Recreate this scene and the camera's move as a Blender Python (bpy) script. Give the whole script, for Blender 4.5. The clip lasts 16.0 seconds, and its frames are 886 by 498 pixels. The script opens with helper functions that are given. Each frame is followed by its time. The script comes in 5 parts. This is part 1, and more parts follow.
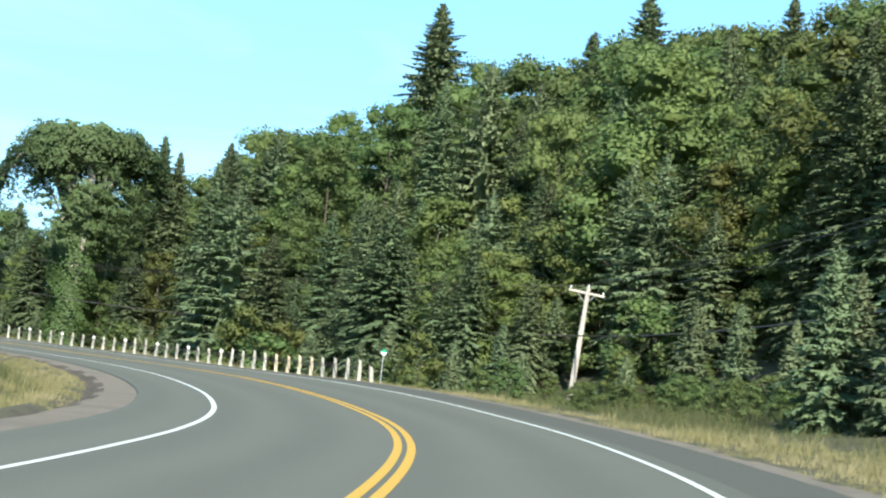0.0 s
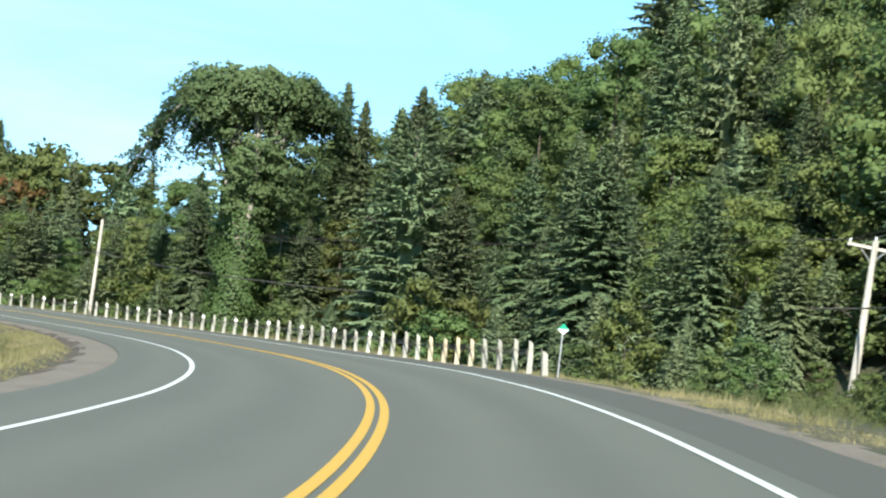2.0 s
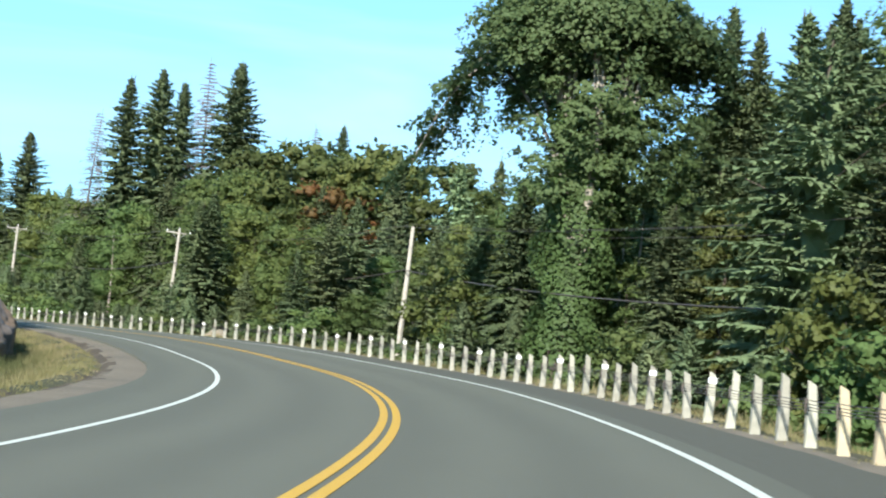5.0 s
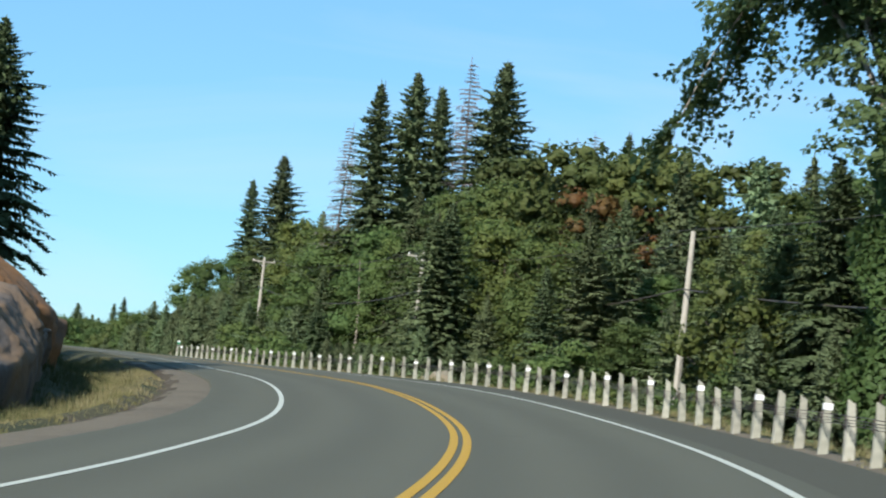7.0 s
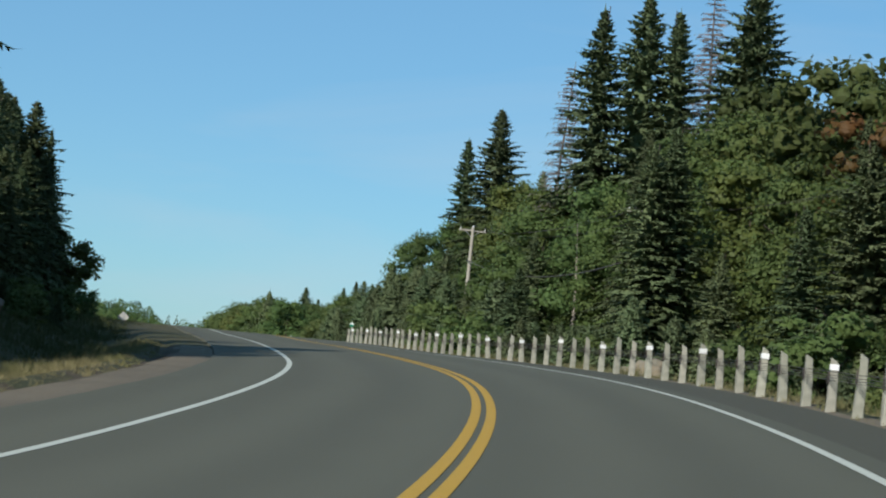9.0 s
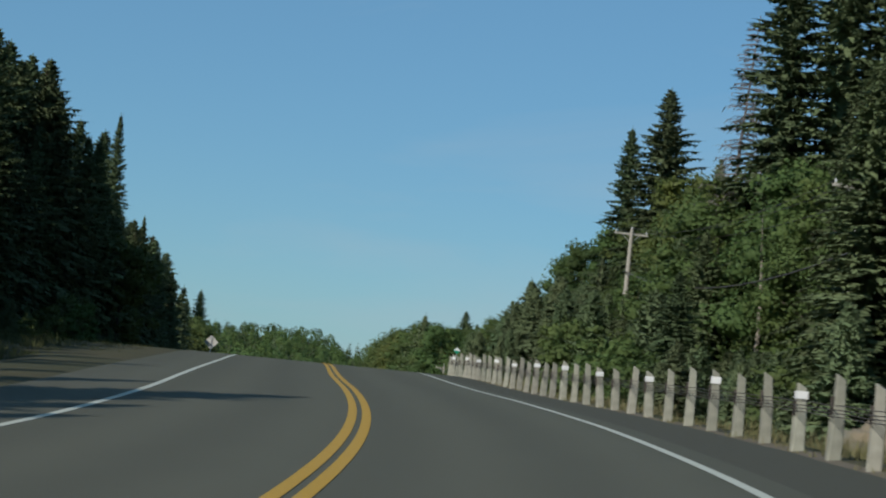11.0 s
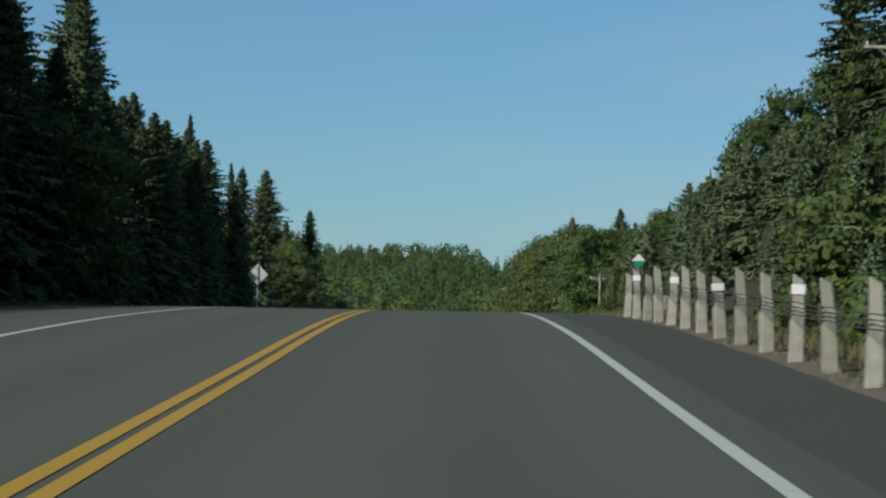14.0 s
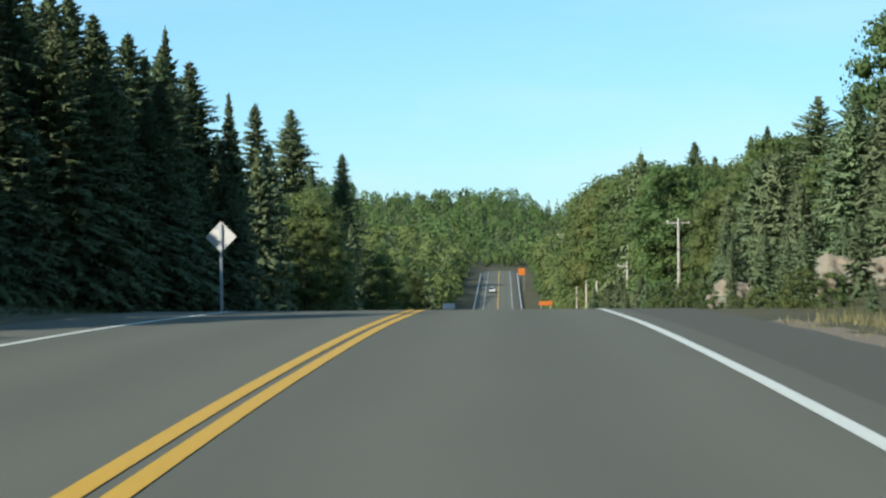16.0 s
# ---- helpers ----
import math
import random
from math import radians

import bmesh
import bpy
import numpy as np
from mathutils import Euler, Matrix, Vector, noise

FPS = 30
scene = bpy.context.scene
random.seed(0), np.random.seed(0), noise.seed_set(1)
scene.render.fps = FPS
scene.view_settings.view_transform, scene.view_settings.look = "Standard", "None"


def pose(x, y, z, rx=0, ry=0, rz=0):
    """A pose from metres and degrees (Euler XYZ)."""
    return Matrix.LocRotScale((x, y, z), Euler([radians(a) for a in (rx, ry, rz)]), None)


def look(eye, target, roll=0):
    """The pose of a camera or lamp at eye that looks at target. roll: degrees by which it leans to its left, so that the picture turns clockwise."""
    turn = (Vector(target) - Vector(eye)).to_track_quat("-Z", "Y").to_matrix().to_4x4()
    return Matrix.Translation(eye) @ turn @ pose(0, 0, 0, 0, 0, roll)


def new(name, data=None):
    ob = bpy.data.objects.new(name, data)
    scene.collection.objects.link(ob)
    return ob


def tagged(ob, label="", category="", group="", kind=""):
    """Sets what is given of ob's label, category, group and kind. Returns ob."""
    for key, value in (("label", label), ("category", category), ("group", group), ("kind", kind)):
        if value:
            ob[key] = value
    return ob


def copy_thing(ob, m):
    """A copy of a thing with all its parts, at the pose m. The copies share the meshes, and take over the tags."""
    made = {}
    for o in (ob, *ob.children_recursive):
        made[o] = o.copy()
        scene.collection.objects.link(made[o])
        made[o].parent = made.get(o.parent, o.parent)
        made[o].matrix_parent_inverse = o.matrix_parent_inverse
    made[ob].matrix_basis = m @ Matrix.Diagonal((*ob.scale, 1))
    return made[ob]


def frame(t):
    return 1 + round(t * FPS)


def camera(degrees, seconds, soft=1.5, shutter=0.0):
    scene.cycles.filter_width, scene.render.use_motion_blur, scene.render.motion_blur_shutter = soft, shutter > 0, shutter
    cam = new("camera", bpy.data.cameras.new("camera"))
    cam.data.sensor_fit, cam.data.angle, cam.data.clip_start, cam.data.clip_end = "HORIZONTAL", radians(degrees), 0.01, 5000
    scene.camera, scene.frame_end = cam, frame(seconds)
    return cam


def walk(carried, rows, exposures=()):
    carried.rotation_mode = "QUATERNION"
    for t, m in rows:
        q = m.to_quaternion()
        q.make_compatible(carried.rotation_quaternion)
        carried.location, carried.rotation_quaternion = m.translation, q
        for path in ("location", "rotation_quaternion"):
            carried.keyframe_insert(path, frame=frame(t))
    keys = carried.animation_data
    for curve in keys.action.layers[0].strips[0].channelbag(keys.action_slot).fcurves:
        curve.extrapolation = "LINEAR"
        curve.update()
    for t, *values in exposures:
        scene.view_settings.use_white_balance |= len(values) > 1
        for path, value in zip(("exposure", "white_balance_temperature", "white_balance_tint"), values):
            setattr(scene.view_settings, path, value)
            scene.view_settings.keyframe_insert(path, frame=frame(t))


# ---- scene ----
cam = camera(25.34, 16.0, 2.1, 0.3)
# <rows>
# seconds, place, heading, tilt, lean
ROWS = [
    (0, 0.00, 0.00, 0.000, 4.91, 4.96, 6.00),
    (0.5, -0.04, 6.99, 0.160, 6.57, 5.14, 5.93),
    (1, -0.18, 14.11, 0.335, 8.84, 5.35, 5.68),
    (1.5, -0.47, 21.32, 0.520, 10.74, 4.51, 5.67),
    (2, -0.99, 28.61, 0.709, 12.40, 3.97, 5.81),
    (2.5, -1.81, 35.90, 0.904, 13.87, 3.48, 5.96),
    (3, -2.95, 43.13, 1.107, 15.49, 3.17, 5.52),
    (3.5, -4.38, 50.24, 1.318, 18.33, 2.91, 5.46),
    (3.7, -5.02, 53.05, 1.403, 19.66, 3.15, 5.25),
    (4.2, -6.76, 59.98, 1.611, 21.72, 3.47, 5.31),
    (4.75, -8.89, 67.45, 1.830, 24.01, 3.81, 5.38),
    (5.3, -11.27, 74.79, 2.032, 26.46, 4.16, 5.44),
    (5.8, -13.67, 81.37, 2.194, 28.86, 4.47, 5.50),
    (6, -14.71, 83.99, 2.253, 29.85, 4.50, 5.31),
    (6.5, -17.48, 90.47, 2.387, 32.31, 4.49, 5.23),
    (7, -20.53, 96.88, 2.519, 34.55, 4.48, 5.10),
    (7.5, -23.86, 103.21, 2.660, 36.69, 4.28, 4.97),
    (8, -27.44, 109.47, 2.814, 38.72, 3.94, 4.96),
    (8.5, -31.25, 115.70, 2.974, 40.79, 3.53, 5.12),
    (8.7, -32.84, 118.19, 3.038, 41.54, 3.46, 5.18),
    (9.2, -36.97, 124.38, 3.200, 42.63, 3.53, 5.20),
    (9.75, -41.78, 131.13, 3.398, 43.98, 3.60, 5.23),
    (10.3, -46.88, 137.77, 3.630, 45.53, 3.67, 5.25),
    (10.8, -51.77, 143.67, 3.848, 47.12, 3.73, 5.27),
    (11, -53.79, 145.98, 3.931, 47.82, 3.80, 5.43),
    (11.5, -58.99, 151.60, 4.116, 50.15, 3.92, 5.56),
    (12, -64.39, 156.98, 4.272, 52.67, 3.94, 5.29),
    (12.5, -69.98, 162.10, 4.409, 54.86, 3.98, 3.68),
    (13, -75.72, 167.00, 4.539, 55.77, 4.53, 2.84),
    (13.3, -79.22, 169.86, 4.612, 55.02, 4.41, 1.75),
    (13.5, -81.58, 171.73, 4.658, 52.08, 2.66, 1.42),
    (14, -87.52, 176.37, 4.764, 51.92, 1.00, 0.80),
    (14.5, -93.52, 180.99, 4.868, 52.76, -0.97, -0.26),
    (15, -99.53, 185.64, 4.989, 53.41, -2.40, -0.46),
    (15.5, -105.54, 190.35, 5.122, 53.67, -1.96, -0.77),
    (16, -111.56, 195.09, 5.221, 53.37, -0.58, -0.72),
]
# </rows>
EXPOSURES = [(0.0, 1.41), (3.5, 1.39), (6.0, 0.96), (7.0, 0.63), (8.7, 0.18), (11.0, -0.30), (13.0, -0.43), (14.0, -0.30), (14.7, 0.26), (15.3, 0.70), (16.0, 0.70)]
walk(cam, [(t, pose(x, y, z, 90 + tilt, 0, turn) @ pose(0, 0, 0, 0, 0, lean)) for t, x, y, z, turn, tilt, lean in ROWS], EXPOSURES)

# ---- daylight: a clear afternoon, the sun behind the wood on the inside of the bend ----
SUN_WAY = Vector((0.2, -0.98, 0.0)).normalized()
SUN_HEIGHT = radians(31)
world = bpy.data.worlds.new("sky")
scene.world = world
world.use_nodes = True
wn = world.node_tree
sky = wn.nodes.new("ShaderNodeTexSky")
sky.sky_type, sky.sun_disc = "NISHITA", False
sky.sun_elevation = SUN_HEIGHT
sky.sun_rotation = math.atan2(SUN_WAY.x, SUN_WAY.y)
sky.air_density, sky.dust_density, sky.ozone_density = 1.0, 0.1, 2.5
deep = wn.nodes.new("ShaderNodeMix")
deep.data_type, deep.blend_type = "RGBA", "MULTIPLY"
deep.inputs["Factor"].default_value = 1.0
deep.inputs["B"].default_value = (0.63, 0.95, 1.16, 1)
even = wn.nodes.new("ShaderNodeMix")
even.data_type = "RGBA"
even.inputs["Factor"].default_value = 0.55
even.inputs["B"].default_value = (1.42, 3.2, 4.8, 1)
wn.links.new(sky.outputs[0], deep.inputs["A"])
wn.links.new(deep.outputs["Result"], even.inputs["A"])
veil_way = wn.nodes.new("ShaderNodeTexCoord")
veil_map = wn.nodes.new("ShaderNodeMapping")
veil_map.inputs["Scale"].default_value = (2.2, 2.2, 13.0)
veil_map.inputs["Rotation"].default_value = (0.2, 0.12, 0.4)
veil = wn.nodes.new("ShaderNodeTexNoise")
veil.inputs["Scale"].default_value, veil.inputs["Detail"].default_value, veil.inputs["Distortion"].default_value = 1.3, 6.0, 0.6
thin_cloud = wn.nodes.new("ShaderNodeMapRange")
thin_cloud.inputs[1].default_value, thin_cloud.inputs[2].default_value, thin_cloud.inputs[4].default_value = 0.47, 0.76, 0.38
cirrus = wn.nodes.new("ShaderNodeMix")
cirrus.data_type = "RGBA"
cirrus.inputs["B"].default_value = (4.6, 5.4, 6.0, 1)
wn.links.new(veil_way.outputs["Generated"], veil_map.inputs["Vector"])
wn.links.new(veil_map.outputs[0], veil.inputs["Vector"])
wn.links.new(veil.outputs["Fac"], thin_cloud.inputs[0])
wn.links.new(thin_cloud.outputs[0], cirrus.inputs["Factor"])
wn.links.new(even.outputs["Result"], cirrus.inputs["A"])
wn.links.new(cirrus.outputs["Result"], wn.nodes["Background"].inputs[0])
wn.nodes["Background"].inputs[1].default_value = 0.108
sun = new("sun", bpy.data.lights.new("sun", "SUN"))
sun.data.energy, sun.data.angle, sun.data.color = 5.0, radians(0.55), (1.0, 0.95, 0.85)
sun.matrix_world = look((0, 0, 0), -(SUN_WAY * math.cos(SUN_HEIGHT) + Vector((0, 0, math.sin(SUN_HEIGHT)))))


# ---- materials ----
def surface(name, colour, rough=0.9, second=None, scale=1.0, mix=0.5, bump=0.0, bump_scale=20.0, metal=0.0, own=0.0, leafy=0.0,
            coords="Object", third=None, third_scale=0.1, spec=0.3):
    """A procedural surface: two colours mixed by noise, a third in large patches, brightness by object, relief, light through leaves."""
    m = bpy.data.materials.new(name)
    m.use_nodes = True
    nt = m.node_tree
    nd, ln = nt.nodes, nt.links
    bsdf = nd["Principled BSDF"]
    bsdf.inputs["Roughness"].default_value = rough
    bsdf.inputs["Metallic"].default_value = metal
    bsdf.inputs["Specular IOR Level"].default_value = spec
    if coords == "World":
        place = nd.new("ShaderNodeNewGeometry").outputs["Position"]
    else:
        place = nd.new("ShaderNodeTexCoord").outputs["Object"]
    rgb = nd.new("ShaderNodeRGB")
    rgb.outputs[0].default_value = (*colour, 1)
    out = rgb.outputs[0]

    def blend(out, other, sc, lo, hi, detail=5.0):
        n = nd.new("ShaderNodeTexNoise")
        n.inputs["Scale"].default_value, n.inputs["Detail"].default_value = sc, detail
        ln.new(place, n.inputs["Vector"])
        ramp = nd.new("ShaderNodeMapRange")
        ramp.inputs[1].default_value, ramp.inputs[2].default_value = lo, hi
        ln.new(n.outputs["Fac"], ramp.inputs[0])
        mx = nd.new("ShaderNodeMix")
        mx.data_type = "RGBA"
        ln.new(ramp.outputs[0], mx.inputs["Factor"])
        ln.new(out, mx.inputs["A"])
        mx.inputs["B"].default_value = (*other, 1)
        return mx.outputs["Result"]
    if second:
        out = blend(out, second, scale, 0.5 - mix * 0.5, 0.5 + mix * 0.5)
    if third:
        out = blend(out, third, third_scale, 0.45, 0.7, 3.0)
    if own:
        info = nd.new("ShaderNodeObjectInfo")
        rng = nd.new("ShaderNodeMapRange")
        rng.inputs[3].default_value, rng.inputs[4].default_value = 1 - own, 1 + own
        ln.new(info.outputs["Random"], rng.inputs[0])
        hsv = nd.new("ShaderNodeHueSaturation")
        tint = nd.new("ShaderNodeAttribute")
        tint.attribute_name = "tint"
        tinted = nd.new("ShaderNodeMath")
        ln.new(rng.outputs[0], tinted.inputs[0])
        ln.new(tint.outputs["Fac"], tinted.inputs[1])
        ln.new(tinted.outputs[0], hsv.inputs["Value"])
        hue = nd.new("ShaderNodeMapRange")
        hue.inputs[3].default_value, hue.inputs[4].default_value = 0.5 - own * 0.1, 0.5 + own * 0.08
        frac = nd.new("ShaderNodeMath")
        frac.operation = "MULTIPLY"
        frac.inputs[1].default_value = 7.31
        part_ = nd.new("ShaderNodeMath")
        part_.operation = "FRACT"
        ln.new(info.outputs["Random"], frac.inputs[0])
        ln.new(frac.outputs[0], part_.inputs[0])
        ln.new(part_.outputs[0], hue.inputs[0])
        ln.new(hue.outputs[0], hsv.inputs["Hue"])
        ln.new(out, hsv.inputs["Color"])
        out = hsv.outputs[0]
    if leafy:
        isl = nd.new("ShaderNodeNewGeometry")
        rng = nd.new("ShaderNodeMapRange")
        rng.inputs[3].default_value, rng.inputs[4].default_value = 0.84, 1.16
        ln.new(isl.outputs["Random Per Island"], rng.inputs[0])
        hsv = nd.new("ShaderNodeHueSaturation")
        ln.new(rng.outputs[0], hsv.inputs["Value"])
        ln.new(out, hsv.inputs["Color"])
        out = hsv.outputs[0]
    ln.new(out, bsdf.inputs["Base Color"])
    if bump:
        n = nd.new("ShaderNodeTexNoise")
        n.inputs["Scale"].default_value, n.inputs["Detail"].default_value = bump_scale, 6.0
        ln.new(place, n.inputs["Vector"])
        b = nd.new("ShaderNodeBump")
        b.inputs["Strength"].default_value, b.inputs["Distance"].default_value = bump, 0.05
        ln.new(n.outputs["Fac"], b.inputs["Height"])
        ln.new(b.outputs[0], bsdf.inputs["Normal"])
    if leafy:
        tr = nd.new("ShaderNodeBsdfTranslucent")
        ln.new(out, tr.inputs["Color"])
        ms = nd.new("ShaderNodeMixShader")
        ms.inputs[0].default_value = leafy
        ln.new(bsdf.outputs[0], ms.inputs[1])
        ln.new(tr.outputs[0], ms.inputs[2])
        ln.new(ms.outputs[0], nd["Material Output"].inputs["Surface"])
    return m


ASPHALT = surface("asphalt", (0.0723, 0.0736, 0.0554), 0.85, (0.0953, 0.0963, 0.0723), 60.0, 0.8, 0.25, 180.0, coords="World", third=(0.0851, 0.0858, 0.0642), third_scale=0.25)
SHOULDER = surface("shoulder_asphalt", (0.0539, 0.0546, 0.0414), 0.9, (0.0718, 0.0718, 0.0553), 45.0, 0.8, 0.3, 150.0, coords="World", third=(0.0623, 0.0623, 0.0476), third_scale=0.4)
def worn(m):
    """Paler wheel tracks along both lanes and a darker middle, in a paving material."""
    nt = m.node_tree
    nd, ln = nt.nodes, nt.links
    at = nd.new("ShaderNodeAttribute")
    at.attribute_name = "across"
    wave = nd.new("ShaderNodeMath")
    wave.operation = "MULTIPLY"
    wave.inputs[1].default_value = 2 * math.pi / 1.74
    cos = nd.new("ShaderNodeMath")
    cos.operation = "COSINE"
    noise_ = nd.new("ShaderNodeTexNoise")
    noise_.inputs["Scale"].default_value = 0.35
    geo = nd.new("ShaderNodeNewGeometry")
    add = nd.new("ShaderNodeMath")
    add.operation = "MULTIPLY_ADD"
    add.inputs[1].default_value = 2.5
    rng_ = nd.new("ShaderNodeMapRange")
    rng_.inputs[1].default_value, rng_.inputs[2].default_value = -1.0, 1.0
    rng_.inputs[3].default_value, rng_.inputs[4].default_value = 1.07, 0.93
    mul = nd.new("ShaderNodeHueSaturation")
    bsdf = nd["Principled BSDF"]
    src = bsdf.inputs["Base Color"].links[0].from_socket
    ln.new(geo.outputs["Position"], noise_.inputs["Vector"])
    ln.new(at.outputs["Fac"], wave.inputs[0])
    ln.new(noise_.outputs["Fac"], add.inputs[0])
    ln.new(wave.outputs[0], add.inputs[2])
    ln.new(add.outputs[0], cos.inputs[0])
    ln.new(cos.outputs[0], rng_.inputs[0])
    ln.new(rng_.outputs[0], mul.inputs["Value"])
    ln.new(src, mul.inputs["Color"])
    ln.new(mul.outputs[0], bsdf.inputs["Base Color"])


worn(ASPHALT)
WHITE_LINE = surface("white_line_paint", (0.505, 0.528, 0.458), 0.6, (0.383, 0.398, 0.353), 25.0, 0.5, 0.1, 120.0, coords="World")
YELLOW_LINE = surface("yellow_line_paint", (0.450, 0.262, 0.014), 0.6, (0.363, 0.211, 0.0155), 25.0, 0.5, 0.1, 120.0, coords="World")
GRAVEL = surface("gravel", (0.188, 0.16, 0.119), 0.95, (0.0969, 0.0818, 0.0616), 9.0, 0.9, 0.6, 40.0, coords="World", third=(0.114, 0.0974, 0.0737), third_scale=0.45)
# darker brown band between the pale gravel and the grass
RUT = surface("damp_gravel", (0.0638, 0.0496, 0.0338), 0.95, (0.0382, 0.0304, 0.021), 7.0, 0.9, 0.6, 30.0, coords="World", third=(0.085, 0.068, 0.045), third_scale=0.6)
SOIL = surface("forest_soil", (0.0459, 0.0432, 0.0216), 0.95, (0.0702, 0.0621, 0.0297), 2.0, 0.8, 0.5, 8.0, coords="World", third=(0.0324, 0.0405, 0.0162), third_scale=0.15)
NEEDLES = surface("spruce_needles", (0.084, 0.118, 0.057), 0.75, (0.114, 0.152, 0.075), 0.6, 0.7, own=0.25, leafy=0.2, spec=0.15)
NEEDLES_PALE = surface("young_spruce_needles", (0.12, 0.167, 0.0858), 0.75, (0.156, 0.205, 0.105), 0.7, 0.7, own=0.22, leafy=0.32, spec=0.2)
LEAVES = surface("broad_leaves", (0.0758, 0.118, 0.0364), 0.7, (0.105, 0.151, 0.0487), 0.5, 0.7, own=0.26, leafy=0.45, spec=0.3, third=(0.117, 0.148, 0.0387), third_scale=0.16)
LEAVES_DARK = surface("elm_leaves", (0.0952, 0.149, 0.0634), 0.6, (0.132, 0.183, 0.0781), 0.5, 0.7, own=0.1, leafy=0.55, spec=0.25)
VINE = surface("vine_leaves", (0.062, 0.108, 0.036), 0.6, (0.09, 0.145, 0.046), 1.2, 0.7, leafy=0.45, spec=0.3)
LEAVES_YELLOW = surface("turning_leaves", (0.126, 0.149, 0.0372), 0.6, (0.0818, 0.108, 0.0335), 0.5, 0.7, own=0.25, leafy=0.45)
LEAVES_RUST = surface("rusty_leaves", (0.161, 0.062, 0.0248), 0.6, (0.093, 0.0744, 0.0248), 0.6, 0.7, own=0.2, leafy=0.45)
BARK = surface("bark", (0.091, 0.0735, 0.0595), 0.95, (0.049, 0.0385, 0.0315), 6.0, 0.8, 0.6, 14.0)
BARK_PALE = surface("pale_bark", (0.355, 0.321, 0.28), 0.9, (0.186, 0.161, 0.135), 4.0, 0.6, 0.4, 14.0)
DEAD_WOOD = surface("dead_twigs", (0.18, 0.162, 0.156), 0.95, (0.12, 0.108, 0.102), 3.0, 0.8, own=0.15)
POST_WOOD = surface("weathered_post_paint", (0.335, 0.335, 0.28), 0.9, (0.225, 0.22, 0.18), 5.0, 0.7, 0.14, 45.0, own=0.18, third=(0.165, 0.168, 0.138), third_scale=2.6)
POST_CREAM = surface("cream_post_paint", (0.409, 0.356, 0.238), 0.85, (0.297, 0.251, 0.172), 5.0, 0.6, 0.12, 45.0, own=0.08)
REFLECTOR = surface("white_band", (0.722, 0.731, 0.731), 0.4, (0.663, 0.68, 0.68), 30.0, 0.5)
CABLE = surface("steel_cable", (0.084, 0.0805, 0.077), 0.6, (0.14, 0.112, 0.091), 30.0, 0.6, metal=0.6)
POLE_WOOD = surface("pole_wood", (0.396, 0.376, 0.33), 0.9, (0.277, 0.257, 0.218), 3.0, 0.7, 0.4, 20.0, own=0.06)
STEEL = surface("galvanised_steel", (0.5, 0.51, 0.52), 0.5, (0.4, 0.41, 0.42), 20.0, 0.7, metal=0.7)
SIGN_GREY = surface("sign_back", (0.468, 0.456, 0.42), 0.6, (0.42, 0.408, 0.372), 6.0, 0.6)
SIGN_GREEN = surface("sign_green", (0, 0.24, 0.136), 0.45, (0, 0.208, 0.12), 8.0, 0.5)
SIGN_WHITE = surface("sign_white", (0.637, 0.645, 0.645), 0.45, (0.585, 0.593, 0.6), 8.0, 0.5)
ORANGE = surface("orange_panel", (0.422, 0.124, 0.0169), 0.5, (0.349, 0.096, 0.0169), 8.0, 0.5)
ROCK = surface("rock", (0.081, 0.072, 0.0675), 0.95, (0.135, 0.113, 0.099), 1.6, 0.8, 0.9, 3.0, third=(0.21, 0.13, 0.068), third_scale=0.5)
ROCK_RUST = surface("rusty_rock", (0.29, 0.135, 0.05), 0.95, (0.2, 0.105, 0.052), 1.8, 0.7, 0.9, 3.5, third=(0.115, 0.098, 0.085), third_scale=0.55)
ROCK_TAN = surface("tan_rock", (0.231, 0.179, 0.118), 0.95, (0.154, 0.14, 0.105), 2.0, 0.8, 0.8, 4.0, third=(0.169, 0.171, 0.138), third_scale=0.8)
GRASS = surface("dry_grass", (0.2, 0.175, 0.085), 0.85, (0.125, 0.135, 0.05), 0.25, 0.6, leafy=0.3, coords="World", third=(0.25, 0.215, 0.12), third_scale=0.6)
WEEDS = surface("green_weeds", (0.054, 0.075, 0.024), 0.8, (0.09, 0.09, 0.039), 0.3, 0.6, leafy=0.3, coords="World")


# ---- mesh helpers ----
def link_mesh(name, verts, faces, mats, parent=None, label="", slots=None, smooth=False):
    me = bpy.data.meshes.new(name)
    me.from_pydata([tuple(v) for v in verts], [], [tuple(f) for f in faces])
    for m in mats if isinstance(mats, (list, tuple)) else [mats]:
        me.materials.append(m)
    if slots is not None:
        me.polygons.foreach_set("material_index", np.asarray(slots, dtype=np.int32))
    if smooth:
        me.polygons.foreach_set("use_smooth", np.ones(len(me.polygons), dtype=bool))
    me.update()
    ob = new(name, me)
    ob.parent = parent
    if label:
        ob["label"] = label
    return ob


def part(name, bm, material, parent, label=""):
    me = bpy.data.meshes.new(name)
    bm.to_mesh(me)
    bm.free()
    me.materials.append(material)
    ob = new(name, me)
    ob.parent = parent
    if label:
        ob["label"] = label
    return ob


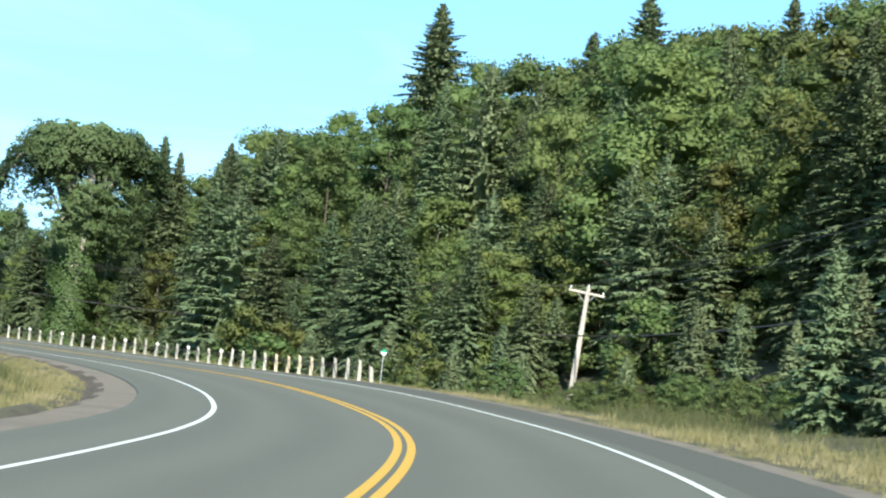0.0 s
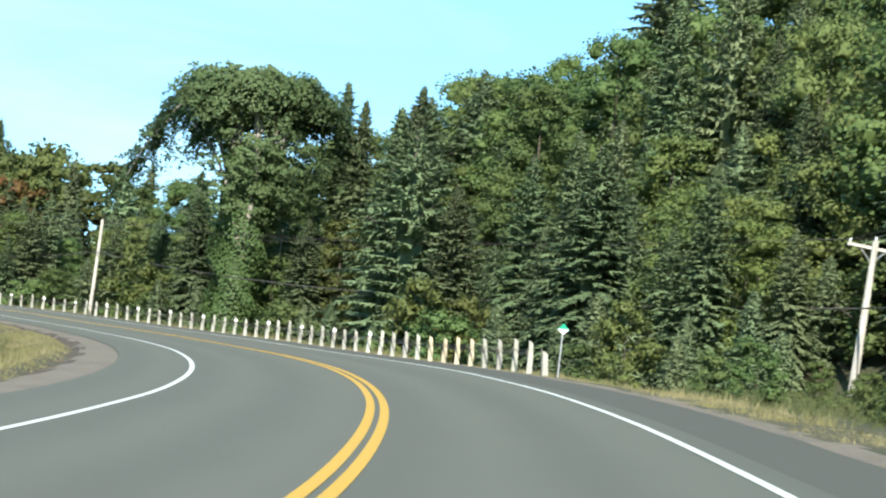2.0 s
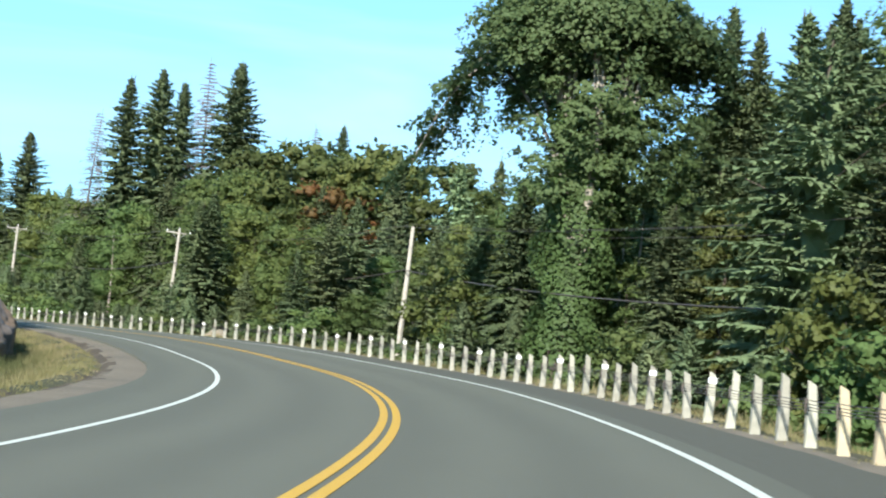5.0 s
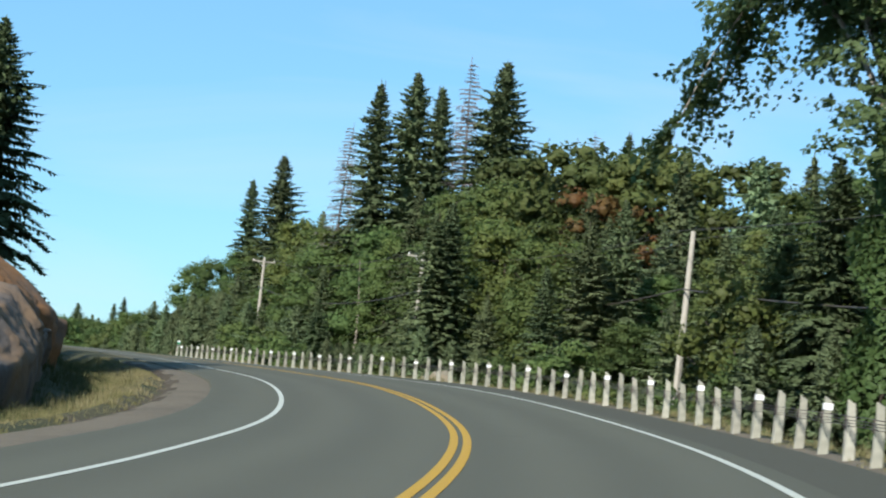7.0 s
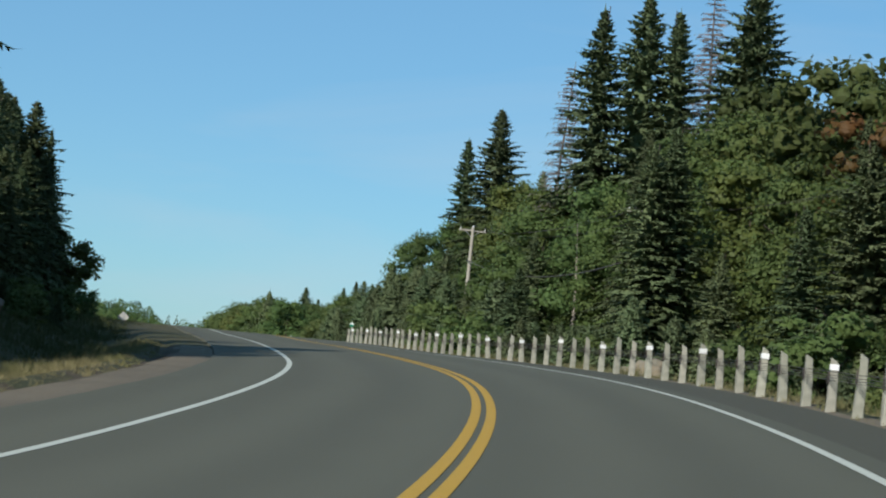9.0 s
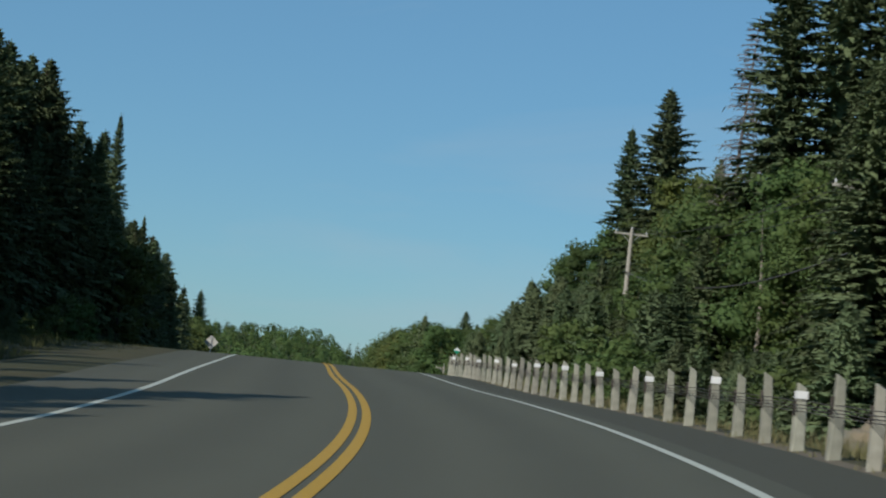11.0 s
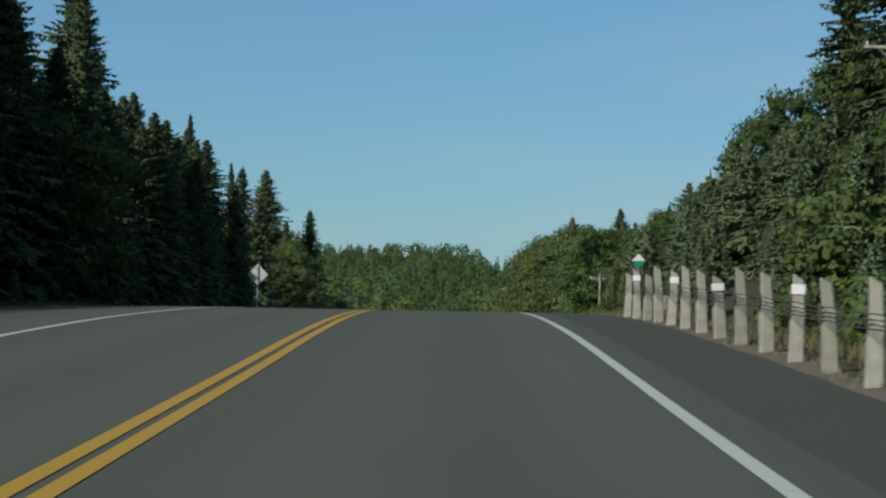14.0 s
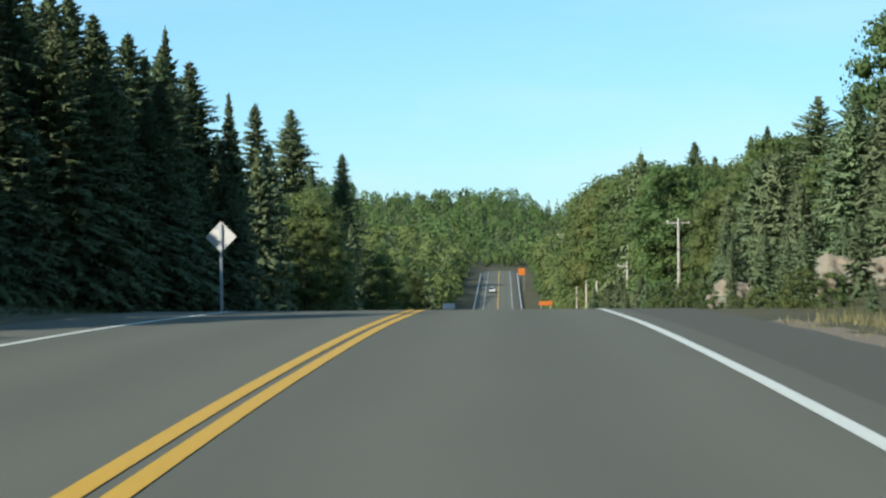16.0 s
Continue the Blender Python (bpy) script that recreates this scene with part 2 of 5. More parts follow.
def tri_mesh(name, tris, material):
    """Mesh data from an array of triangles, n x 3 x 3, or n x 4 x 3 where the fourth row is the way that its clump faces."""
    tris = np.asarray(tris, dtype=np.float32)
    n = len(tris)
    face = None
    if tris.shape[1] == 4:
        face = tris[:, 3]
        v = tris[:, :3].copy()
        flat = np.cross(v[:, 1] - v[:, 0], v[:, 2] - v[:, 0])
        turned = (flat * face).sum(1) < 0
        v[turned] = v[turned][:, [0, 2, 1]]
        flat[turned] *= -1
        flat /= np.linalg.norm(flat, axis=1)[:, None] + 1e-9
        face = face / (np.linalg.norm(face, axis=1)[:, None] + 1e-9) * 0.75 + flat * 0.25
        face /= np.linalg.norm(face, axis=1)[:, None] + 1e-9
        tris = v
    me = bpy.data.meshes.new(name)
    me.vertices.add(n * 3)
    me.vertices.foreach_set("co", np.ascontiguousarray(tris).reshape(-1))
    me.loops.add(n * 3)
    me.loops.foreach_set("vertex_index", np.arange(n * 3, dtype=np.int32))
    me.polygons.add(n)
    me.polygons.foreach_set("loop_start", np.arange(0, n * 3, 3, dtype=np.int32))
    if face is not None:
        me.polygons.foreach_set("use_smooth", np.ones(n, dtype=bool))
    me.update(calc_edges=True)
    if face is not None:
        me.normals_split_custom_set_from_vertices(np.repeat(face, 3, axis=0))
    me.materials.append(material)
    return me


def tube_tris(points, radii, sides=6):
    """Triangles of a tapered tube along points."""
    pts = np.asarray(points, float)
    rings = []
    for i, p in enumerate(pts):
        d = pts[min(i + 1, len(pts) - 1)] - pts[max(i - 1, 0)]
        d /= np.linalg.norm(d) + 1e-9
        a = np.cross(d, (0.3, 1, 0.1))
        a /= np.linalg.norm(a) + 1e-9
        b = np.cross(d, a)
        ang = np.arange(sides) * 2 * math.pi / sides
        rings.append(p + radii[i] * (np.cos(ang)[:, None] * a + np.sin(ang)[:, None] * b))
    out = []
    for r0, r1 in zip(rings[:-1], rings[1:]):
        for k in range(sides):
            j = (k + 1) % sides
            out.append((r0[k], r0[j], r1[j]))
            out.append((r0[k], r1[j], r1[k]))
    return np.array(out)


def box_bm(bm, x0, x1, y0, y1, z0, z1, bevel=0.0):
    r = bmesh.ops.create_cube(bm, size=1.0, matrix=Matrix.Translation(((x0 + x1) / 2, (y0 + y1) / 2, (z0 + z1) / 2)) @ Matrix.Diagonal((x1 - x0, y1 - y0, z1 - z0, 1)))
    if bevel:
        es = list({e for v in r["verts"] for e in v.link_edges})
        bmesh.ops.bevel(bm, geom=es, offset=bevel, segments=1, affect="EDGES")


# ---- the road's line: place, height, cross slope every 6 m ----
# <road>
ROAD_XY = [
    (-1.57, -0.00), (-1.63, 6.00), (-1.75, 12.00), (-1.97, 17.99), (-2.32, 23.98), (-2.85, 29.96), (-3.60, 35.91), (-4.59, 41.83),
    (-5.79, 47.71), (-7.13, 53.56), (-8.61, 59.37), (-10.26, 65.14), (-12.08, 70.86), (-14.08, 76.51), (-16.23, 82.11), (-18.53, 87.66),
    (-20.98, 93.13), (-23.58, 98.54), (-26.33, 103.88), (-29.22, 109.13), (-32.26, 114.30), (-35.46, 119.38), (-38.80, 124.36), (-42.30, 129.24),
    (-45.94, 134.00), (-49.72, 138.67), (-53.62, 143.22), (-57.66, 147.66), (-61.85, 151.96), (-66.17, 156.12), (-70.62, 160.15), (-75.17, 164.06),
    (-79.80, 167.87), (-84.49, 171.61), (-89.21, 175.31), (-93.93, 179.02), (-98.63, 182.75), (-103.32, 186.49), (-108.02, 190.22), (-112.73, 193.94),
    (-117.44, 197.65), (-122.15, 201.36), (-126.86, 205.09), (-131.56, 208.82), (-136.26, 212.55), (-140.96, 216.27),
]
# height and cross slope in degrees
ROAD_Z = [
    (-1.15, -2.56), (-1.02, -2.57), (-0.87, -2.56), (-0.72, -2.52), (-0.56, -2.48), (-0.41, -2.50), (-0.25, -2.65), (-0.09, -2.85),
    (0.07, -3.04), (0.24, -3.32), (0.40, -3.58), (0.57, -3.70), (0.73, -3.62), (0.89, -3.49), (1.02, -3.36), (1.15, -3.15),
    (1.27, -2.96), (1.39, -2.88), (1.52, -2.93), (1.65, -3.08), (1.79, -3.13), (1.93, -3.04), (2.06, -3.05), (2.20, -3.07),
    (2.36, -3.00), (2.54, -2.82), (2.71, -2.67), (2.87, -2.58), (3.01, -2.49), (3.13, -2.39), (3.24, -2.19), (3.36, -1.85),
    (3.47, -1.41), (3.58, -0.98), (3.67, -0.64), (3.76, -0.39), (3.86, -0.18), (3.97, 0.02), (4.08, 0.16), (4.15, 0.19),
    (4.17, 0.14), (4.15, 0.18), (4.09, 0.24), (4.00, 0.27), (3.87, 0.26), (3.72, 0.23),
]
# </road>
# heights past the crest: metres further on, height below the last known point
FURTHER = [(10, -0.45), (30, -1.45), (60, -3.0), (100, -5.3), (160, -9.3), (230, -13.8), (300, -17.0), (360, -18.3), (400, -18.2), (433, -17.5), (500, -15.6), (582, -13.2), (640, -12.8), (720, -14.0), (900, -10.0), (1250, 15.0)]


def smooth_nodes(nodes, u, at):
    """Catmull-Rom through nodes at even steps u."""
    nodes = np.asarray(nodes, float)
    k = np.clip((at / u).astype(int), 0, len(nodes) - 2)
    f = (at / u - k)[:, None]
    g = lambda i: nodes[np.clip(i, 0, len(nodes) - 1)]
    p0, p1, p2, p3 = g(k - 1), g(k), g(k + 1), g(k + 2)
    p0 = np.where((k == 0)[:, None], 2 * p1 - p2, p0)
    p3 = np.where((k == len(nodes) - 2)[:, None], 2 * p2 - p1, p3)
    return 0.5 * (2 * p1 + (p2 - p0) * f + (2 * p0 - 5 * p1 + 4 * p2 - p3) * f ** 2 + (3 * p1 - p0 - 3 * p2 + p3) * f ** 3)


LAST = 6.0 * (len(ROAD_XY) - 1)
STEP = 1.0
core = np.arange(0, LAST + 0.01, STEP)
cxy = smooth_nodes(ROAD_XY, 6.0, core)
czb = smooth_nodes(ROAD_Z, 6.0, core)
back = np.arange(-160, 0, STEP)
ahead = np.arange(LAST + STEP, LAST + 1250, STEP)
way0 = (cxy[3] - cxy[0]) / np.linalg.norm(cxy[3] - cxy[0])
way1 = (cxy[-1] - cxy[-25]) / np.linalg.norm(cxy[-1] - cxy[-25])
RS = np.concatenate([back, core, ahead])
RXY = np.concatenate([cxy[0] + back[:, None] * way0, cxy, cxy[-1] + (ahead - LAST)[:, None] * way1])
fx, fz = np.array([0] + [a for a, _ in FURTHER], float), np.array([0] + [b for _, b in FURTHER], float)
slope_end = (czb[-1, 0] - czb[-6, 0]) / 5.0


def further(u):
    """Smooth height past the last node: cubic through the steps."""
    m = np.gradient(fz, fx)
    m[0] = slope_end
    i = np.clip(np.searchsorted(fx, u) - 1, 0, len(fx) - 2)
    h = fx[i + 1] - fx[i]
    t = (u - fx[i]) / h
    return (2 * t ** 3 - 3 * t ** 2 + 1) * fz[i] + (t ** 3 - 2 * t ** 2 + t) * h * m[i] + (-2 * t ** 3 + 3 * t ** 2) * fz[i + 1] + (t ** 3 - t ** 2) * h * m[i + 1]


RZ = np.concatenate([czb[0, 0] + back * 0.02, czb[:, 0], czb[-1, 0] + further(ahead - LAST)])
RB = np.radians(np.concatenate([np.full(len(back), czb[0, 1]), czb[:, 1], czb[-1, 1] * np.clip(1 - (ahead - LAST) / 40, 0, 1)]))
RT = np.gradient(RXY, axis=0)
RT /= np.linalg.norm(RT, axis=1)[:, None]
RN = np.stack([-RT[:, 1], RT[:, 0]], 1)       # to the left


def at_s(s):
    i = float(np.clip((s - RS[0]) / STEP, 0, len(RS) - 1.001))
    k = int(i)
    f = i - k
    lerp = lambda a: a[k] * (1 - f) + a[k + 1] * f
    return lerp(RXY), lerp(RN), lerp(RZ), lerp(RB)


def bump_at(v, lo, hi):
    t = np.clip((v - lo) / (hi - lo), 0, 1)
    return t * t * (3 - 2 * t)


EDGE_R, EDGE_L = -5.2, 5.3      # edges of the asphalt


def profile(s, l):
    """Height of the ground over the road's middle, at s along it and l to its left."""
    s, l = np.broadcast_arrays(np.asarray(s, float), np.asarray(l, float))
    bank = np.interp(s, RS, RB)
    flat = np.clip(l, EDGE_R - 0.5, EDGE_L + 0.8) * np.tan(bank)
    r = -l
    wob = 0.35 * np.sin(s * 0.11 + l * 0.23) + 0.25 * np.sin(s * 0.057 - l * 0.31 + 1.0)
    # outside of the bend: a bank down, a hollow, then the hillside
    down = -2.0 * bump_at(r, 6.0, 11.0) * (1 - bump_at(s, 250, 270)) * bump_at(s, 66, 95) * (1 - bump_at(r, 18, 30))
    steep = np.interp(r, [12, 20, 30, 45, 60, 80, 120, 300], [0, 1, 5, 11, 15.5, 21, 28, 45])
    gentle = np.interp(r, [14, 25, 40, 80, 300], [0, 1.0, 3, 8, 24])
    blend = bump_at(s, 168, 200)
    right = down + steep * (1 - blend) + gentle * blend + 1.7 * bump_at(r, 7.5, 16) * bump_at(s, 258, 275) * (1 - bump_at(s, 310, 345))
    # inside of the bend: verge, ditch, rising wood
    ditch = -0.16 * bump_at(l, 6.3, 6.6) * (1 - bump_at(l, 6.7, 7.2)) * (1 - bump_at(s, 180, 200)) - 0.5 * bump_at(l, 6.8, 8.5) * (1 - bump_at(l, 9.0, 12.0)) * (1 - bump_at(s, 190, 215))
    rise = 2.4 * bump_at(l, 9, 16) * bump_at(s, 140, 160) * (1 - bump_at(s, 180, 215)) + 1.0 * bump_at(l, 7.5, 12) * (1 - bump_at(s, 60, 90)) * bump_at(s, 20, 50)
    left = ditch + rise + 12.0 * bump_at(l, 30, 110)
    # the far road dips between level woods
    level = (czb[-1, 0] + np.where(l < 0, -2.0, -2.4) - np.interp(s, RS, RZ)) * bump_at(np.abs(l), 10, 32) * bump_at(s, 300, 390) * (1 - bump_at(s, 820, 900)) * (1 - 0.5 * bump_at(s, 410, 560))
    out = np.where(l < 0, right * (1 - 0.7 * bump_at(s, 320, 420)), left * (1 - bump_at(s, 320, 420))) + level + wob * bump_at(np.abs(l), 7, 14)
    out = out + bump_at(s, 880, 1020) * (0.09 * np.clip(l, -140, 140) + 3.0 * np.sin(l * 0.05 + 1.0) + 1.5 * np.sin(l * 0.11 + s * 0.01))
    # a shelf just below the asphalt, so that the paving lies on it
    out = out - 0.06 * (1 - bump_at(np.abs(l), 5.1, 5.6)) - 0.02
    return np.interp(s, RS, RZ) + flat + out


def spot(s, l, lift=0.0):
    xy, n, z, b = at_s(s)
    p = xy + n * l
    return Vector((p[0], p[1], float(profile(s, l)) + lift))


def deck(s, l, lift=0.0):
    """A point on the paved road."""
    xy, n, z, b = at_s(s)
    p = xy + n * l
    return Vector((p[0], p[1], z + l * math.tan(b) + lift))


def turn_of(s):
    i = int(np.clip((s - RS[0]) / STEP, 0, len(RS) - 1))
    return math.degrees(math.atan2(RT[i, 1], RT[i, 0]))


# ---- ground: one sheet ----
def build_ground():
    ss = np.concatenate([np.arange(-160, 20, 2.0), np.arange(20, 262, 0.8), np.arange(262, 320, 2.0), np.arange(320, RS[-1], 8.0)])
    ls = np.concatenate([[-900, -400, -260, -200, -160, -130], np.arange(-110, -30, 8), np.arange(-30, -12, 2.0), np.arange(-12, -7, 0.5), np.arange(-7, -4.6, 0.2),
                         [-4, 0, 4], np.arange(4.6, 8, 0.2), np.arange(8, 12, 0.5), np.arange(12, 30, 2.0), np.arange(30, 101, 10)])
    verts = []
    for s in ss:
        xy, n, z, b = at_s(s)
        zz = profile(np.full(len(ls), s), ls)
        for l, h in zip(ls, zz):
            p = xy + n * l
            verts.append((p[0], p[1], h))
        p = xy + n * 100
        verts.append((p[0] - 1400, p[1] - 1900, zz[-1] - 5))
    w = len(ls) + 1
    faces = [(i * w + j, i * w + j + 1, (i + 1) * w + j + 1, (i + 1) * w + j) for i in range(len(ss) - 1) for j in range(w - 1)]
    mids = np.concatenate([(ls[:-1] + ls[1:]) / 2, [500]])
    ragged = 0.14 * np.sin(ss * 0.9) + 0.1 * np.sin(ss * 2.3 + 1) + 0.07 * np.sin(ss * 5.1)
    inner = mids[None, :] - 0.8 * ragged[:-1, None]
    near = (ss[:-1] < 186)[:, None]
    slots = np.zeros((len(ss) - 1, len(mids)), dtype=np.int32)
    slots[(inner > EDGE_L - 0.6) & (inner < EDGE_L + 1.0) & near] = 1
    slots[(inner >= EDGE_L + 1.0) & (inner < EDGE_L + 1.5) & near] = 2
    slots[(mids[None, :] + 0.8 * ragged[:-1, None] > EDGE_R - 0.55) & (mids[None, :] < EDGE_R + 0.6) & (ss[:-1] < 262)[:, None]] = 1
    slots = slots.ravel()
    # the sheet goes on to the horizon
    ob = link_mesh("ground", verts, faces, [SOIL, GRAVEL, RUT], slots=slots, smooth=True)
    tagged(ob, "grassy forest ground with gravel verges along the road", "ground", kind="structure")


def strip(name, l0, l1, s0, s1, lift, material, step=1.0, label="", cat="", jag=0.0, skirt=0.0):
    """A strip of paving or paint on the road between two lines."""
    verts, faces = [], []
    ss = np.arange(s0, s1 + step * 0.5, step)
    cols = [l0 + (l1 - l0) * k / max(1, int(round((l1 - l0) / 0.4))) for k in range(max(1, int(round((l1 - l0) / 0.4))) + 1)]
    rng = random.Random(name)
    for s in ss:
        for k, l in enumerate(cols):
            j = rng.uniform(-jag, jag) if (k == 0 and l0 < 0) or (k == len(cols) - 1 and l1 > 0) else 0
            verts.append(deck(s, l + j, lift))
    w = len(cols)
    faces = [(i * w + j, i * w + j + 1, (i + 1) * w + j + 1, (i + 1) * w + j) for i in range(len(ss) - 1) for j in range(w - 1)]
    if skirt:
        base = len(verts)
        for s in ss:
            verts.append(deck(s, l0 - 0.06, lift - skirt))
            verts.append(deck(s, l1 + 0.06, lift - skirt))
        for i in range(len(ss) - 1):
            faces.append((base + 2 * i, i * w, (i + 1) * w, base + 2 * i + 2))
            faces.append((i * w + w - 1, base + 2 * i + 1, base + 2 * i + 3, (i + 1) * w + w - 1))
    ob = link_mesh(name, verts, faces, material)
    across = ob.data.attributes.new("across", "FLOAT", "POINT")
    across.data.foreach_set("value", np.array([cols[i % w] if i < w * len(ss) else 0.0 for i in range(len(verts))], dtype=np.float32))
    return tagged(ob, label, cat, kind="structure")


W = 3.48
ROAD_END = 930
build_ground()
strip("road", -3.9, 3.95, -150, ROAD_END, 0.0, ASPHALT, 1.0, "smooth grey asphalt carriageway with two lanes", "road")
strip("shoulder_outer", EDGE_R, -3.9, -150, ROAD_END, 0.0, SHOULDER, 1.0, "darker asphalt shoulder beside the outer lane", "road shoulder", 0.04, 0.12)
strip("shoulder_inner", 3.95, EDGE_L, -150, ROAD_END, 0.0, ASPHALT, 1.0, "grey asphalt shoulder beside the inner lane", "road shoulder", 0.02, 0.12)
strip("edge_line_outer", -W - 0.058, -W + 0.058, -150, ROAD_END, 0.006, WHITE_LINE, 1.0, "solid white edge line on the asphalt", "road marking")
strip("edge_line_inner", W - 0.058, W + 0.058, -150, ROAD_END, 0.006, WHITE_LINE, 1.0, "solid white edge line on the asphalt", "road marking")
strip("centre_line_outer", -0.16, -0.037, -150, ROAD_END, 0.006, YELLOW_LINE, 1.0, "solid yellow half of the double centre line", "road marking")
strip("centre_line_inner", 0.037, 0.16, -150, ROAD_END, 0.006, YELLOW_LINE, 1.0, "solid yellow half of the double centre line", "road marking")


# ---- trees ----
def spruce_tris(h, r, seed, bare=0.06, dense=1.0, droop=0.25, ragged=0.25, fine=1.0, slope=0.36):
    """Triangles of a spruce crown: whorls of drooping boughs, each a flat fan of overlapping sprays, round a close core of twigs."""
    g = np.random.RandomState(seed)
    out = []
    up = np.array([0, 0, 1.0])

    def reach(z):
        return r * (1 - math.exp(-slope * (h - z) / r)) * (0.7 + 0.3 * min(1, (z / h - bare) / 0.12))

    rings = []
    for z in np.linspace(h * (bare + 0.02), h * 0.97, 18):
        a = np.arange(8) * 0.7854 + g.rand()
        q = (0.2 * reach(z) + 0.03) * (0.5 + 0.8 * g.rand(8))
        rings.append(np.stack([np.cos(a) * q, np.sin(a) * q, z + 0.3 * g.randn(8)], 1))
    for lo, hi in zip(rings[:-1], rings[1:]):
        for k in range(8):
            j = (k + 1) % 8
            way = lo[k] * np.array([1, 1, 0]) + up * 0.1
            out.append((lo[k], lo[j], hi[j], way))
            out.append((lo[k], hi[j], hi[k], way))
    z = h * bare
    while z < h * 0.99:
        rel = z / h
        full = reach(z) * (1 - ragged / 2 + ragged * g.rand()) + 0.05
        count = int(5.0 + 3.0 * dense + g.rand() * 2)
        for k in range(count):
            a = (k + g.rand() * 0.8) * 6.283 / count
            L = full * (0.62 + 0.5 * g.rand())
            d = np.array([math.cos(a), math.sin(a), 0])
            side = np.array([-d[1], d[0], 0])
            z0 = z + g.randn() * 0.25 * (0.3 + 0.7 * (1 - rel))
            rise, fall = 0.1 + 0.5 * rel ** 2 + g.randn() * 0.1, (0.32 + droop) * (1 - rel) + 0.08 + g.randn() * 0.08
            n = max(3, int(L * 3.1 * fine + 1.6))
            u = np.linspace(0.2, 1.0, n + 1)
            spine = d * (L * u)[:, None] + up * (z0 + L * (rise * u - fall * u * u))[:, None] + side * (0.05 * L * np.sin(u * 5 + k))[:, None]
            for j in range(n):
                p, q, uu = spine[j], spine[j + 1], (u[j] + u[j + 1]) / 2
                w = (0.12 + 0.2 * L) * (1.12 - uu) ** 0.7 * (0.55 + 0.9 * g.rand())
                face = d * (0.6 + 0.4 * uu) + up * 0.6 + g.randn(3) * 0.2
                for sg in (-1, 1):
                    tip = (p + q) / 2 + side * sg * w * (0.7 + 0.4 * g.rand()) + d * w * (0.45 + 0.45 * g.rand()) - up * w * (0.05 + 0.5 * g.rand())
                    out.append((p - d * 0.05 + up * 0.02, q + d * 0.1, tip, face + side * sg * 0.4))
                for sg in (-1, 1):
                    root = (p + q) / 2 + side * sg * w * 0.5 * g.rand()
                    low = root + side * sg * w * 0.25 * g.randn() + d * w * (0.15 + 0.3 * g.rand()) - up * (0.12 + 0.75 * w * g.rand())
                    half = (side * g.randn() + d) * (0.07 + 0.09 * w)
                    out.append((root - half, root + half, low, d * 0.95 + up * 0.3 + side * sg * 0.25))
            for sg in (-1, 1):
                out.append((spine[-1] - d * 0.12, spine[-1] + side * sg * 0.06, spine[-1] + d * (0.1 + 0.12 * L) + up * 0.03, d * 0.6 + up * 0.7))
        z += (0.2 + 0.24 * (1 - rel)) * (h / 16) ** 0.5 / dense ** 0.5
    top = np.array([0, 0, h * 1.01])
    for k in range(6):
        a = k * 1.047
        b = np.array([math.cos(a) * 0.1, math.sin(a) * 0.1, h * 0.955])
        b2 = np.array([math.cos(a + 1.3) * 0.1, math.sin(a + 1.3) * 0.1, h * 0.955])
        out.append((b, b2, top, np.array([math.cos(a), math.sin(a), 0.5])))
    return np.array(out)


def leaf_tris(centres, outward, size, g, spread=0.75):
    """Two triangles a leaf clump, set at random slants near the way that its crown faces."""
    n = len(centres)
    nrm = outward + g.randn(n, 3) * spread + np.array([0, 0, 0.4])
    nrm /= np.linalg.norm(nrm, axis=1)[:, None] + 1e-9
    a = np.cross(nrm, g.randn(n, 3))
    a /= np.linalg.norm(a, axis=1)[:, None] + 1e-9
    b = np.cross(nrm, a)
    s = size * (0.6 + 0.8 * g.rand(n, 1))
    p0, p1 = centres - a * s, centres + b * s * 0.7
    p2, p3 = centres + a * s * (0.8 + 0.4 * g.rand(n, 1)), centres - b * s * 0.7
    face = outward / (np.linalg.norm(outward, axis=1)[:, None] + 1e-9) + np.array([0, 0, 0.25]) + g.randn(n, 3) * 0.18
    t = np.stack([np.stack([p0, p1, p2, face], 1), np.stack([p0, p2, p3, face], 1)], 1)
    return t.reshape(-1, 4, 3)


def puff_leaves(cs, rad, leaves, size, g, flat=0.8, under=-0.35, spread=0.5, inner=0.72):
    """Leaves on the shells of round puffs."""
    rad = np.asarray(rad)
    share = (rad ** 2 / (rad ** 2).sum() * leaves).astype(int)
    pos, nor = [], []
    for c, q, n in zip(cs, rad, share):
        d = g.randn(n, 3)
        d /= np.linalg.norm(d, axis=1)[:, None]
        d[:, 2] = np.where(d[:, 2] < under, -d[:, 2] * 0.6, d[:, 2])
        lump = 1 + 0.16 * np.sin(d[:, :1] * 6 + q * 9) * np.cos(d[:, 1:2] * 5 + c[2] * 3) + 0.1 * np.sin(d[:, 2:] * 11 + q * 5)
        shell = q * (inner + (1.1 - inner) * g.rand(n, 1) ** 0.6)
        pos.append(c + d * shell * lump * np.array([1, 1, flat]))
        nor.append(d)
    pos = np.concatenate(pos)
    pos[:, 2] = np.maximum(pos[:, 2], 0.1)
    return leaf_tris(pos, np.concatenate(nor), size, g, spread)


